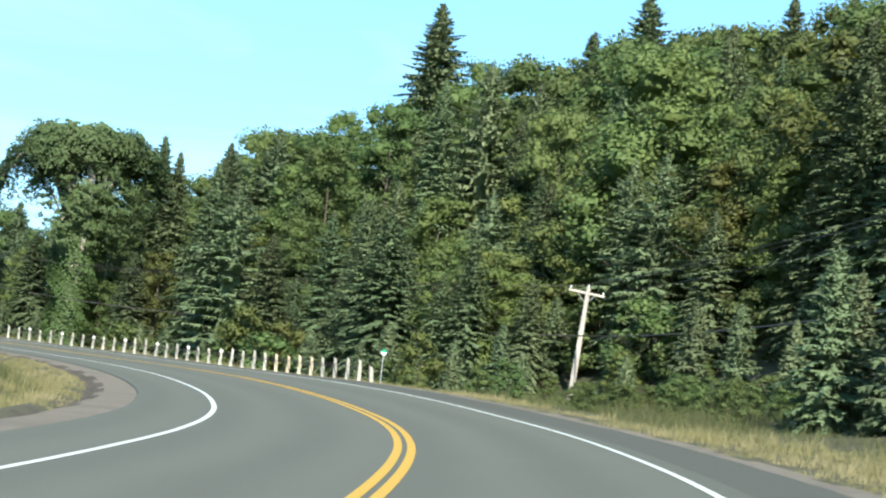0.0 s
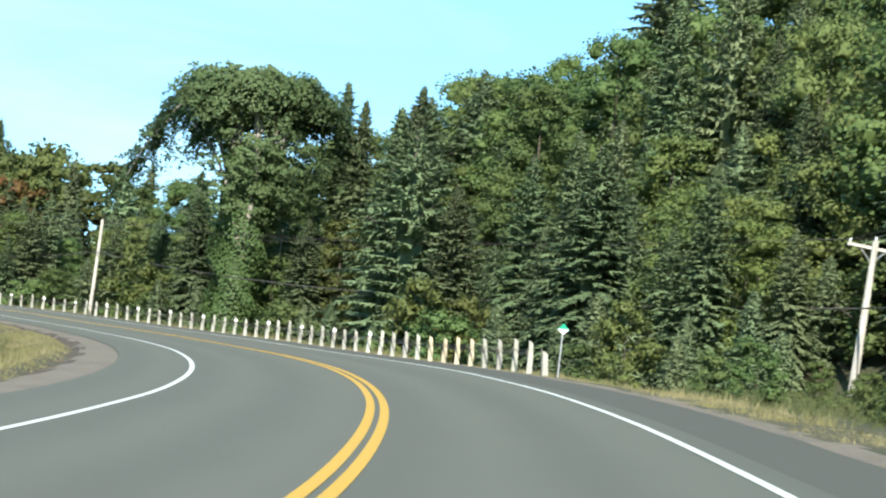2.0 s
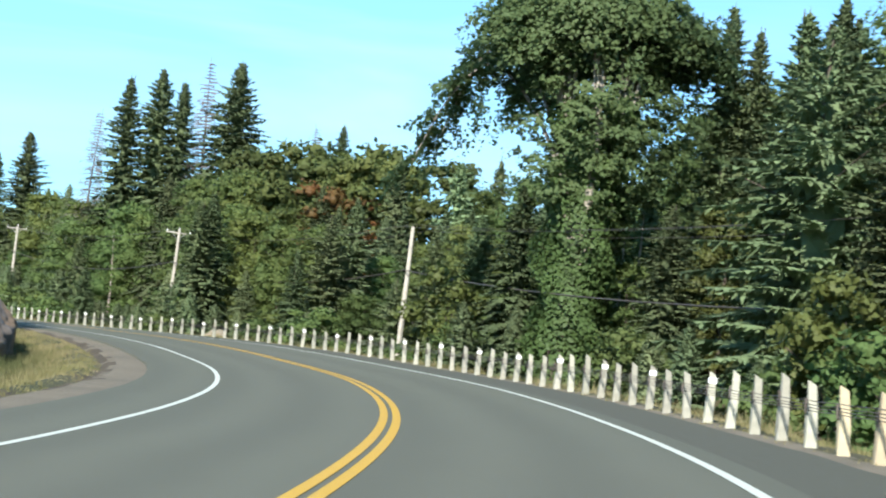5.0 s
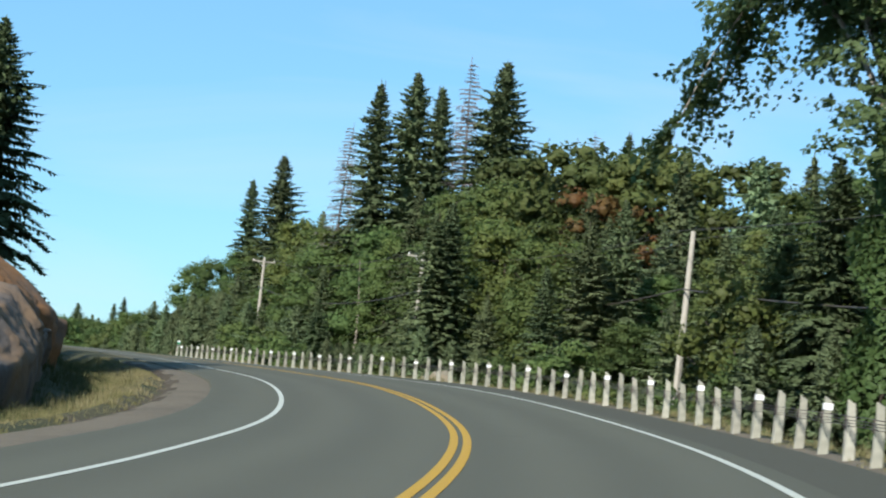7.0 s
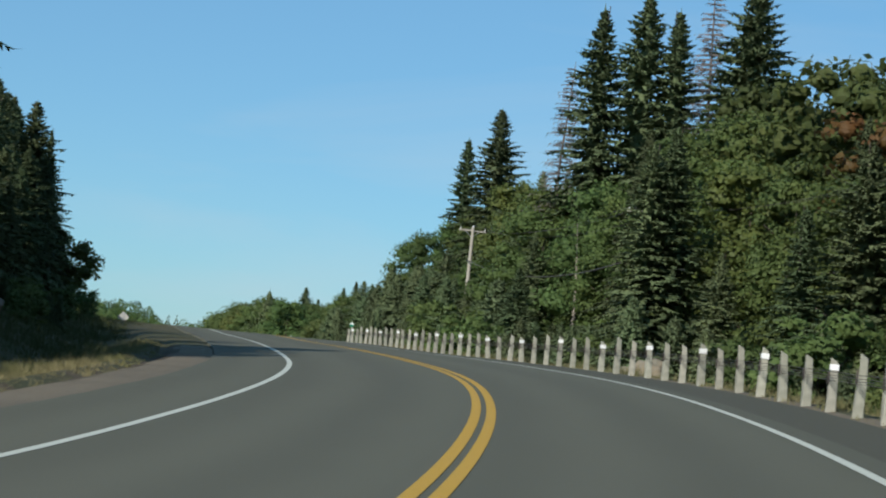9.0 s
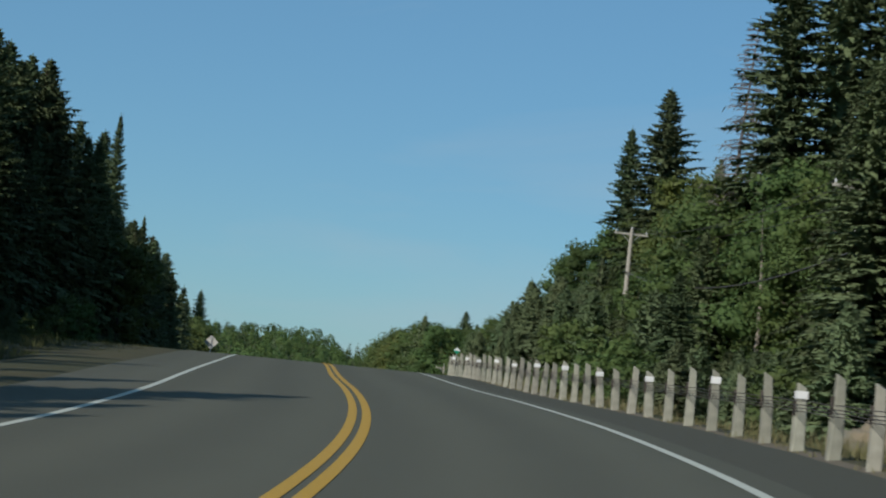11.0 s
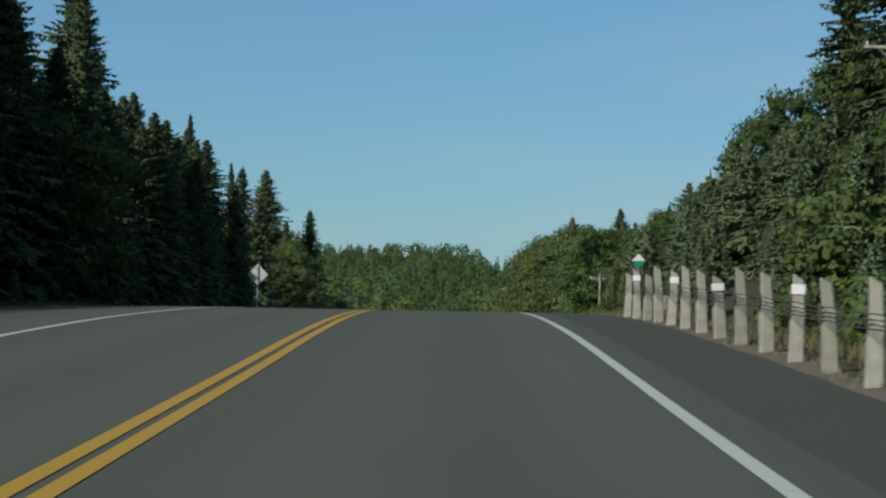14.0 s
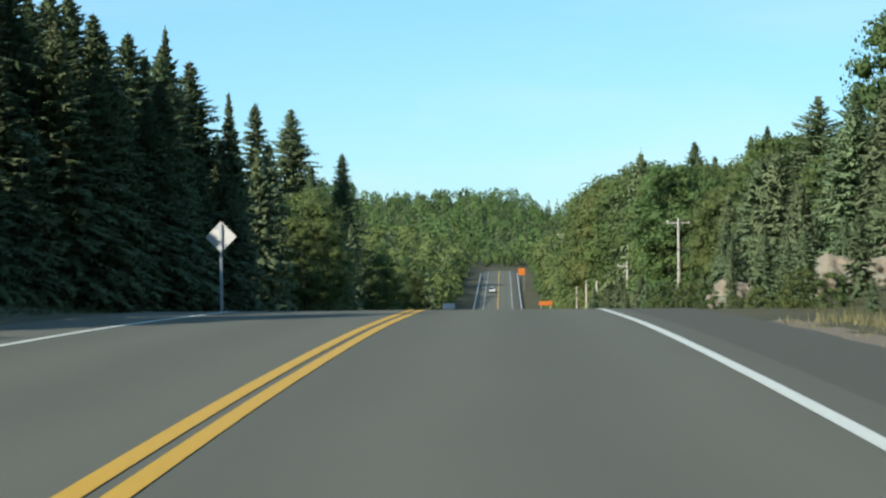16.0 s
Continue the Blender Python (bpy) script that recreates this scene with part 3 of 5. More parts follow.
def puff_cores(cs, rad, g, share=0.62, flat=0.8):
    """Close twigs and inner leaves: a rough ball inside every puff."""
    bm = bmesh.new()
    bmesh.ops.create_icosphere(bm, subdivisions=2, radius=1.0)
    d = np.array([v.co[:] for v in bm.verts])
    tri = np.array([[v.index for v in f.verts] for f in bm.faces])
    bm.free()
    out = []
    for c, q in zip(cs, rad):
        p = c + d * (q * share * (0.55 + 0.6 * g.rand(len(d), 1))) * np.array([1, 1, flat])
        p[:, 2] = np.maximum(p[:, 2], 0.05)
        out.append(np.concatenate([p[tri], d[tri].mean(1)[:, None]], 1))
    return np.concatenate(out)


def broad_tris(h, r, seed, leaves=4200, size=0.125, base=0.16, puffs=26):
    """Leaves and inner twigs of a broad-leaved crown, gathered in uneven puffs with gaps."""
    g = np.random.RandomState(seed)
    cs, rad = [], []
    for k in range(puffs):
        u = (k + 0.5) / puffs
        zz = h * (base + (0.95 - base) * u) + g.randn() * 0.03 * h
        w = r * (math.sin(math.pi * min(0.95, 0.18 + 0.74 * u)) ** 0.7) * (0.45 + 0.55 * g.rand())
        a = k * 2.4 + g.rand()
        cs.append(np.array([math.cos(a) * w * 0.8, math.sin(a) * w * 0.8, min(zz, h * 0.91)]))
        rad.append(r * (0.17 + 0.24 * g.rand() ** 1.5) * (1.15 - 0.35 * u))
    return puff_leaves(cs, rad, leaves, size, g, 0.75, -0.5, 0.75, 0.45), puff_cores(cs, rad, g, 0.5)


def lobed_tris(h, r, seed, clumps, size, cuts=3, base=0.1, lobes=13, spire=False):
    """A closed crown whose outline swells in many lobes, for trees far off."""
    g = np.random.RandomState(seed)
    bm = bmesh.new()
    bmesh.ops.create_icosphere(bm, subdivisions=cuts, radius=1.0)
    bm.verts.ensure_lookup_table()
    d = np.array([v.co[:] for v in bm.verts])
    tri = np.array([[v.index for v in f.verts] for f in bm.faces])
    bm.free()
    d /= np.linalg.norm(d, axis=1)[:, None]
    if spire:
        z = (d[:, 2] + 1) / 2
        ring = np.hypot(d[:, 0], d[:, 1])[:, None] + 1e-6
        p = np.concatenate([d[:, :2] / ring * (r * (1 - z) ** 0.9 * np.minimum(1, z * 9 + 0.2) * (0.75 + 0.5 * g.rand(len(z))))[:, None], (z * h)[:, None]], 1)
    else:
        reach = np.full(len(d), 0.55)
        for k in range(lobes):
            c = g.randn(3)
            c = c / np.linalg.norm(c) * (0.4 + 0.25 * g.rand())
            q = 0.26 + 0.2 * g.rand()
            along = d @ c
            inside = q * q - (c @ c - along ** 2)
            reach = np.maximum(reach, np.where(inside > 0, along + np.sqrt(np.maximum(inside, 0)), 0))
        reach = reach * (1 + 0.09 * g.randn(len(d)))
        p = d * reach[:, None] * np.array([r, r, h * (1 - base) * 0.52]) + np.array([0, 0, h * (base + (1 - base) * 0.5)])
    v = p[tri]
    flat = np.cross(v[:, 1] - v[:, 0], v[:, 2] - v[:, 0])
    area = np.linalg.norm(flat, axis=1)
    flat /= area[:, None] + 1e-9
    at = g.choice(len(tri), clumps, p=area / area.sum())
    mix = g.rand(clumps, 3) ** 0.8 + 0.02
    mix /= mix.sum(1)[:, None]
    pos = (v[at] * mix[:, :, None]).sum(1)
    return leaf_tris(pos, flat[at] + 0.5 * d[tri].mean(1)[at], size, g, 0.4)


def trunk_tris(h, r0, seed, limbs=7, reach=2.0, start=0.3, lean=0.0):
    g = np.random.RandomState(seed)
    pts = [np.array([lean * u * u * h + 0.012 * h * math.sin(u * 5 + seed), 0.01 * h * math.sin(u * 4), -0.6 + u * (h + 0.6)]) for u in np.linspace(0, 1, 7)]
    out = [tube_tris(pts, [r0 * (1.15 - 1.05 * u) for u in np.linspace(0, 1, 7)], 7)]
    for k in range(limbs):
        u = start + (0.92 - start) * (k + g.rand()) / limbs
        p = np.array([lean * u * u * h, 0, u * h])
        a = k * 2.4 + g.rand()
        L = reach * (1.1 - u) * (0.8 + 0.5 * g.rand()) + 0.5
        q = p + np.array([math.cos(a) * L * 0.6, math.sin(a) * L * 0.6, L * 0.45])
        e = p + np.array([math.cos(a) * L * 1.1, math.sin(a) * L * 1.1, L * 0.75])
        out.append(tube_tris([p, q, e], [r0 * 0.35 * (1.1 - u), r0 * 0.22 * (1.1 - u), 0.02], 5))
    return out


def dead_tris(h, r, seed, fine=1.0):
    """Bare grey boughs and twigs of a dead spruce."""
    g = np.random.RandomState(seed)
    out = []
    up = np.array([0, 0, 1.0])
    for z in np.arange(h * 0.2, h * 0.98, 0.24 / fine):
        for k in range(8):
            a = g.rand() * 6.283
            L = (r * (1 - z / h) + 0.2) * (0.5 + 0.7 * g.rand())
            d = np.array([math.cos(a), math.sin(a), -0.2 + 0.3 * g.rand()])
            side = np.array([-d[1], d[0], 0])
            p = up * z
            out.append((p + up * 0.04, p - up * 0.04, p + d * L))
            for j in range(7):
                c = p + d * L * (0.25 + 0.11 * j)
                e = c + side * (g.rand() - 0.5) * L * 0.7 + d * L * 0.2 - up * 0.35 * g.rand() * L
                out.append((c + d * 0.03, c - d * 0.03, e))
    return np.array(out)


class Kind:
    """A kind of tree: its mesh data for trunk and crown, built once at a height of its own."""

    def __init__(self, name, height, crown, trunk, crown_mat, bark, label, category="tree"):
        self.name, self.height, self.label, self.category = name, height, label, category
        leaves, self.core_tris = crown if isinstance(crown, tuple) else (crown, crown[:0])
        self.crown_tris, self.crown_mat = leaves, crown_mat
        self.crown = tri_mesh("crown", np.concatenate([self.core_tris, leaves]) if len(self.core_tris) else leaves, crown_mat)
        self.trunk = tri_mesh("trunk", trunk[0], bark)
        self.limbs = [tri_mesh("limb", t, bark) for t in trunk[1:]]


# the camera's view rays to poles and a bare trunk, lastly the sun's to the sign: from (s, l, z) to (s, l, z), half
# width
CLEAR_RAYS = [(0, -1.6, 0.0, 97.5, -22, 2.9, 1.3), (50.2, -1.9, 1.3, 182, -17.1, 4.6, 1.2), (92, -2.1, 2.4, 182, -17.1, 4.6, 1.2),
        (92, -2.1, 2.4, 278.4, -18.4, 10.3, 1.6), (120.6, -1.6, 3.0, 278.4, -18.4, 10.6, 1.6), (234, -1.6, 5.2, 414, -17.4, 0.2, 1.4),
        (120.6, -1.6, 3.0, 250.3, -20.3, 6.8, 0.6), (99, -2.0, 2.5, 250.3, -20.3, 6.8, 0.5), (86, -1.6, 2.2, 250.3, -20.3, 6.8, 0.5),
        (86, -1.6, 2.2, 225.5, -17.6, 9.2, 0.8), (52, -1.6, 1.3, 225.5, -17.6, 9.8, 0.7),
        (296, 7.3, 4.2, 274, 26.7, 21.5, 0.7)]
RAY_SPANS = []
for s0, l0, z0, s1, l1, z1, half in CLEAR_RAYS:
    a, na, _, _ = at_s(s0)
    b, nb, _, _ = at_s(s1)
    RAY_SPANS.append((np.array(a) + np.array(na) * l0, z0, np.array(b) + np.array(nb) * l1, z1, half))


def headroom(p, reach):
    """The height that a tree at p may rise to without blocking a view ray or the sun ray."""
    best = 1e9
    for a, z0, b, z1, half in RAY_SPANS:
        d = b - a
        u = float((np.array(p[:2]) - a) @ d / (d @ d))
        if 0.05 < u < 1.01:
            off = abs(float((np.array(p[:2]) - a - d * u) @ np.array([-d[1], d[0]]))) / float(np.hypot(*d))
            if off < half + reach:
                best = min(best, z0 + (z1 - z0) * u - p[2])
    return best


def plant(kind, s, l, height=None, turn=0.0, group="", wide=1.0, top=None, label="", lean=0.0, peak=None, plain=False, tall=False):
    """One tree of its own, rooted in the ground at (s, l); top: its height over the road's middle there or, past 270 m, over the crest; peak: over zero."""
    p = spot(s, l)
    if top is not None:
        height = float(np.interp(min(s, 270.0), RS, RZ)) + top - p[2]
    if peak is not None:
        height = peak - p[2]
    # cut down, or swapped for a small kind, where it would block the camera's view
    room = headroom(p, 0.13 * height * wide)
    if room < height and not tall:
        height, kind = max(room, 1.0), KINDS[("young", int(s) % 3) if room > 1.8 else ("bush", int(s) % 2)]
    root = new(kind.name)
    k = height / kind.height
    root.matrix_world = Matrix.Translation((p[0], p[1], p[2] - 0.1)) @ Matrix.Rotation(lean, 4, "Y") @ Matrix.Rotation(turn, 4, "Z") @ Matrix.Diagonal((k * wide, k * wide, k, 1))
    stem, crown = new("trunk", kind.trunk), new("crown", kind.crown)
    stem.parent = crown.parent = root
    for me in kind.limbs if not plain else ():
        new("limb", me).parent = stem
    tagged(root, label or kind.label, kind.category, group)
    return root


def make_kinds():
    K = {}
    for i in range(4):
        h = 18.0
        K["spruce", i] = Kind("spruce_tree", h, spruce_tris(h, 3.5 + 0.4 * i, 10 + i, 0.04 + 0.02 * i, 1.0, 0.1 + 0.06 * i, 0.4, 1.0, 0.34 + 0.03 * i),
                              trunk_tris(h, 0.2, 10 + i, 0), NEEDLES, BARK, "tall dark green spruce with drooping boughs on the forest edge")
    for i in range(3):
        h = 6.0
        K["young", i] = Kind("young_spruce", h, spruce_tris(h, 2.0, 30 + i, 0.02, 1.0, 0.0, 0.35, 1.35, 0.46), trunk_tris(h, 0.08, 30 + i, 0), NEEDLES_PALE, BARK,
                             "young bluish-green spruce growing at the foot of the wood")
    for i in range(2):
        h = 20.0
        K["lean", i] = Kind("narrow_spruce", h, spruce_tris(h, 2.6, 40 + i, 0.1, 1.1, 0.25, 0.45, 1.0, 0.3), trunk_tris(h, 0.17, 40 + i, 0), NEEDLES, BARK,
                            "tall narrow spire of a spruce standing over the wood")
    for i in range(3):
        h = 15.0
        K["pine", i] = Kind("pine_tree", h, spruce_tris(h, 3.8, 50 + i, 0.08, 0.5, -0.1, 0.8, 1.25, 0.55), trunk_tris(h, 0.2, 50 + i, 4), NEEDLES_PALE, BARK,
                            "grey-green pine with layered open boughs")
    for i in range(4):
        h = 14.0
        K["leaf", i] = Kind("broadleaf_tree", h, broad_tris(h, 4.0 + 0.4 * i, 60 + i, 12500, 0.115, 0.1, 60), trunk_tris(h * 0.85, 0.19, 60 + i, 8, 3.5), LEAVES, BARK,
                            "full green broad-leaved tree in the mixed wood")
    for i in range(2):
        h = 12.0
        K["turn", i] = Kind("turning_maple", h, broad_tris(h, 3.6, 70 + i, 9500, 0.112, 0.1, 52), trunk_tris(h * 0.85, 0.17, 70 + i, 8, 3.0), LEAVES_YELLOW, BARK,
                            "yellowish-green maple with leaves starting to turn")
    K["rust", 0] = Kind("rusty_maple", 9.0, broad_tris(9.0, 2.6, 75, 2000), trunk_tris(8.0, 0.13, 75, 6, 2.0), LEAVES_RUST, BARK, "maple with rusty orange autumn leaves")
    for i in range(2):
        h = 3.0
        K["bush", i] = Kind("shrub", h, broad_tris(h, 1.7, 80 + i, 2600, 0.07, 0.04, 20), trunk_tris(h * 0.7, 0.04, 80 + i, 6, 1.0, 0.1), LEAVES, BARK,
                            "leafy green shrub at the edge of the wood", "shrub")
    K["olive", 0] = Kind("olive_shrub", 5.0, broad_tris(5.0, 2.2, 85, 2800, 0.1, 0.06, 20), trunk_tris(4.0, 0.06, 85, 6, 1.6, 0.1), LEAVES_YELLOW, BARK,
                         "pale olive-green small tree at the forest edge", "shrub")
    for i in range(4):
        K["far", i] = Kind("broadleaf_tree", 14.0, lobed_tris(14.0, 5.2, 120 + i, 230, 0.68, 3, 0.05, 15), trunk_tris(12.0, 0.2, 120 + i, 0), LEAVES, BARK, "green broad-leaved tree")
        K["farspruce", i] = Kind("spruce_tree", 15.0, lobed_tris(15.0, 3.6, 130 + i, 190, 0.55, 3, spire=True), trunk_tris(15.0, 0.2, 130 + i, 0), NEEDLES, BARK, "dark green spruce")
    K["dead", 0] = Kind("dead_spruce", 18.0, dead_tris(18.0, 2.6, 90), trunk_tris(18.0, 0.14, 90, 0), DEAD_WOOD, DEAD_WOOD, "dead grey spruce with bare twigs")
    return K


KINDS = make_kinds()
rng = random.Random(7)


def pick(*opts):
    return KINDS[rng.choice(opts)]


def bare_stem(s, l, height, label):
    """A pale bare trunk."""
    p = spot(s, l)
    o = new("bare_trunk", tri_mesh("bare_trunk", trunk_tris(height, 0.16, int(s), 0)[0], BARK_PALE))
    o.matrix_world = Matrix.Translation(p)
    tagged(o, label, "tree trunk", "bare trunks")


# trees that stand out, outer side: kind, along, aside, top over the road
OUTER = [
    ("lean", 0, 257, -22.4, 24.6), ("spruce", 1, 256, -25.2, 25.5), ("lean", 1, 254.5, -27, 24.4), ("dead", 0, 254, -29.2, 27), ("spruce", 3, 252, -31.5, 26.7),
    ("lean", 1, 306, -22.4, 20.8), ("spruce", 2, 296, -23.4, 22.5), ("lean", 0, 255.4, -44, 22.8), ("dead", 0, 250, -39, 21.6), ("dead", 0, 267.6, -22.8, 22.6), 
    ("spruce", 3, 457, -23.3, 11.1), ("lean", 0, 467, -32.8, 13.4), ("lean", 1, 452, -29, 11.5),
    ("spruce", 3, 152, -45, 33.8), ("spruce", 0, 136, -47, 30.0), ("spruce", 3, 129, -46, 31.8), ("spruce", 2, 113, -45, 28.8), ("dead", 0, 112, -53, 31),
]
# crowns along the top of the hill: along, aside, peak
for s, l, pk in ((157, -55, 34.2), (154.5, -58, 34.6), (152, -62, 35.6), (160, -52, 32.6), (147, -70, 36.0), (142, -74, 36.6), (165, -47, 28.5)):
    plant(KINDS["leaf", int(s) % 4], s, l, turn=rng.uniform(0, 6), group="hillside wood", wide=0.8, peak=pk, plain=True)
for kn, ki, s, l, pk in (("lean", 1, 157.4, -22.8, 21.2), ("lean", 0, 156.2, -23.6, 20.0), ("spruce", 1, 150, -24.4, 20.4), ("spruce", 2, 147.5, -22.6, 18.6), ("pine", 0, 152.5, -26.5, 20.2), ("leaf", 2, 161, -36, 24.6), ("leaf", 0, 156, -33, 23.2)):
    plant(KINDS[kn, ki], s, l, turn=rng.uniform(0, 6), group="outer wood", wide=1.15, peak=pk)
plant(KINDS["lean", 0], 206.8, -13.9, turn=2.0, group="outer wood", wide=1.5, peak=14.0, tall=True)
plant(KINDS["lean", 1], 206.3, -12.8, turn=1.0, group="outer wood", wide=1.5, peak=13.2, tall=True)
plant(KINDS["leaf", 1], 341, -23.5, turn=1.0, group="outer wood", wide=0.8, peak=17.6)
plant(KINDS["turn", 0], 284, 12.8, turn=2.0, group="inner wood", wide=0.6, peak=11.2)
for kn, ki, s, l, tp in OUTER:
    plant(KINDS[kn, ki], s, l, top=tp, turn=rng.uniform(0, 6), group="outer wood", wide=1.25)
for s, l, hh in ((250.3, -20.3, 10.5), (160, -20.2, 9.0), (161.5, -20.0, 9.0), (186, -19, 5.5)):
    bare_stem(s, l, hh, "pale bare trunk at the edge of the wood")
# young spruces by the verge before the posts begin
YOUNG = [(48.7, -12.0, 4.9), (47.0, -13.6, 4.3), (50.6, -13.4, 4.1), (45.2, -12.6, 4.6), (71.3, -16.1, 4.7), (67.1, -16.1, 4.2), (60.0, -15.2, 3.2), (56.5, -15.6, 3.6),
         (76.5, -15.5, 3.0), (81.0, -16.0, 2.6), (86.0, -14.5, 3.6), (92.0, -15.8, 5.2), (99.0, -16.2, 4.2), (89.0, -12.2, 3.4), (95.0, -12.6, 4.2), (103.0, -14.0, 5.0)]
for s, l, hh in YOUNG:
    plant(pick(("young", 0), ("young", 1), ("young", 2)), s, l, hh, rng.uniform(0, 6), "young spruces by the verge", rng.uniform(0.9, 1.15))
# low shrubs fill the strip kept clear for the camera's view of the pole
for s, l, hh in ((66, -11.5, 1.1), (70, -13.2, 1.3), (74, -12.4, 1.2), (78, -15.0, 1.4), (83, -17.2, 1.3), (88, -18.0, 1.5), (58, -10.6, 1.2), (62, -12.2, 1.0), (54, -11.0, 1.4), (91, -20.4, 1.3)):
    p = spot(s, l)
    root = new("shrub")
    root.matrix_world = Matrix.Translation((p[0], p[1], p[2] - 0.05)) @ Matrix.Rotation(s, 4, "Z") @ Matrix.Scale(hh / 3.0, 4)
    for nm, me in (("trunk", KINDS["bush", int(s) % 2].trunk), ("crown", KINDS["bush", int(s) % 2].crown)):
        o = new(nm, me)
        o.parent = root
    tagged(root, "low leafy green shrub on the verge before the pole", "shrub", "shrubs on the verge")
# more small shrubs along the same view ray from the start to the pole
for s in np.arange(58, 104, 2.1):
    for k in range(2):
        plant(KINDS["bush", k], s + rng.uniform(-1, 1), -1.6 - 0.209 * s + rng.uniform(-2.6, 2.6), rng.uniform(1.0, 1.7), rng.uniform(0, 6), "shrubs under the pole line", 1.2)
for s in np.arange(84, 118, 2.6):
    plant(pick(("young", 0), ("young", 1), ("bush", 0)), s + rng.uniform(-1, 1), -24.5 + rng.uniform(-1.2, 1.2), rng.uniform(2.6, 4.6), rng.uniform(0, 6), "undergrowth", 1.2)
# olive small trees
for s, l, hh in ((121, -12.5, 6.2), (119, -14.5, 5.0), (84.5, -9.2, 3.4), (176, -13, 5.5), (171, -15, 6.5), (166.5, -12.5, 4.0)):
    plant(KINDS["olive", 0], s, l, hh, rng.uniform(0, 6), "small trees at the forest edge")
for s, l, hh in ((212, -24.5, 14.5), (209.5, -26, 13.5), (425, -19.5, 6.3)):
    plant(KINDS["rust", 0], s, l, top=hh - 1.5, turn=rng.uniform(0, 6), group="outer wood")

S, P, B = "spruce", "pine", "leaf"
MIX_A = [(S, 0), (P, 0), (P, 1), (B, 2), (B, 1), (S, 3), (B, 0), (P, 2), ("turn", 0)]
MIX_B = [(B, 0), (B, 1), (S, 2), (B, 3), (P, 2), ("turn", 0), (S, 1)]
MIX_D = [(B, 0), (S, 1), (P, 1), (B, 3), ("turn", 0), (B, 2), (S, 3), (P, 2)]
MIX_C = [(S, 0), (S, 1), (S, 2), (S, 3), (S, 2), (P, 0)]
# single spruces of the edge: kind, along, aside, peak
FRONT = [(S, 0, 140, -18, 17.2), (P, 1, 131.5, -15.5, 14.6), (S, 1, 123, -14.5, 10.9), (S, 2, 120.6, -17.4, 12.6), (S, 3, 107.7, -15.4, 11.6), (S, 1, 113.5, -16.6, 13.0), (S, 2, 150.5, -17.4, 10.6),
         (S, 3, 162.7, -15.2, 12.1), (S, 2, 191.3, -16.2, 12.1), (S, 0, 184.6, -20.2, 11.6), (S, 1, 193, -18.6, 13.6),
         (S, 0, 190, -13.6, 9.6), (S, 3, 221.5, -15.4, 11.0), (S, 2, 235.3, -13.6, 9.2), (S, 1, 228, -16, 12.5), (S, 3, 241, -16, 12.6), (S, 0, 248, -15, 11.2),
         (S, 1, 172, -17.0, 11.4), (S, 0, 167, -19.5, 12.6), (S, 2, 198, -13.4, 8.4), (P, 0, 96, -25.5, 12.6), (S, 3, 88, -24.5, 11.5), (S, 0, 103, -18.5, 10.8), (S, 2, 80, -25, 12.4)]
FRONT += [("turn", 0, 208, -17.6, 13.4), ("turn", 1, 212.5, -18.4, 14.2), ("leaf", 0, 203.5, -18, 12.6), ("turn", 0, 198.5, -19, 12.0), (S, 1, 238, -19, 18.2), (S, 3, 231, -18.5, 16.2), (S, 0, 244, -19.4, 19.4), (S, 2, 225, -18.2, 14.4), (B, 1, 316, -21, 16.6), (B, 2, 307, -22.5, 17.4), (B, 3, 298, -23, 16.5), (P, 1, 330, -17, 11.5), (P, 2, 312, -15.5, 10.6), (S, 2, 306, -14.6, 9.8)]
for kn, ki, s, l, pk in FRONT:
    plant(KINDS[kn, ki], s, l, turn=rng.uniform(0, 6), group="outer wood", wide=0.85 if kn == B else rng.uniform(1.15, 1.4), peak=pk)
# outer wood: its edge, tree by tree
for s in np.arange(78, 150, 4.4):
    plant(pick(*MIX_A), s + rng.uniform(-1.3, 1.3), -21.0 + rng.uniform(-1.5, 1.5), rng.uniform(6, 9) if s > 98 else rng.uniform(2.4, 3.6), rng.uniform(0, 6), "outer wood", 1.2)
    plant(pick(*MIX_D), s + rng.uniform(-1.3, 1.3), -26.5 + rng.uniform(-1.5, 1.5), rng.uniform(8, 11.5), rng.uniform(0, 6), "outer wood", 1.1)
for s in np.arange(58, 80, 3.6):
    plant(pick(*MIX_C), s + rng.uniform(-1, 1), -25.5 + rng.uniform(-1.0, 1.0), rng.uniform(12, 15), rng.uniform(0, 6), "outer wood", 1.3)
    plant(pick(*MIX_C), s + rng.uniform(-1, 1), -30 + rng.uniform(-1.0, 1.0), rng.uniform(13, 17), rng.uniform(0, 6), "outer wood", 1.2)
for s in np.arange(105, 136, 4.2):
    plant(pick(*MIX_C), s + rng.uniform(-1.2, 1.2), -17.5 + rng.uniform(-1.2, 1.2), rng.uniform(5.5, 8.5), rng.uniform(0, 6), "outer wood", 1.25)
for s in np.arange(155, 262, 4.0):
    tall = float(np.interp(s, [155, 165, 180, 200, 207, 225, 262], [9, 6.8, 6.8, 8.4, 10.3, 12, 13]))
    plant(pick((S, 1), (S, 3), (B, 0), (B, 3), ("turn", 1), (P, 1), (B, 2), (P, 0)), s + rng.uniform(-1.2, 1.2), -18.6 + rng.uniform(-1.2, 1.2), tall * rng.uniform(0.7, 0.95), rng.uniform(0, 6), "outer wood", 1.25)
    plant(pick(*MIX_B), s + rng.uniform(-1.2, 1.2), -22.8 + rng.uniform(-1.2, 1.2), tall * rng.uniform(0.95, 1.2), rng.uniform(0, 6), "outer wood", 1.1)
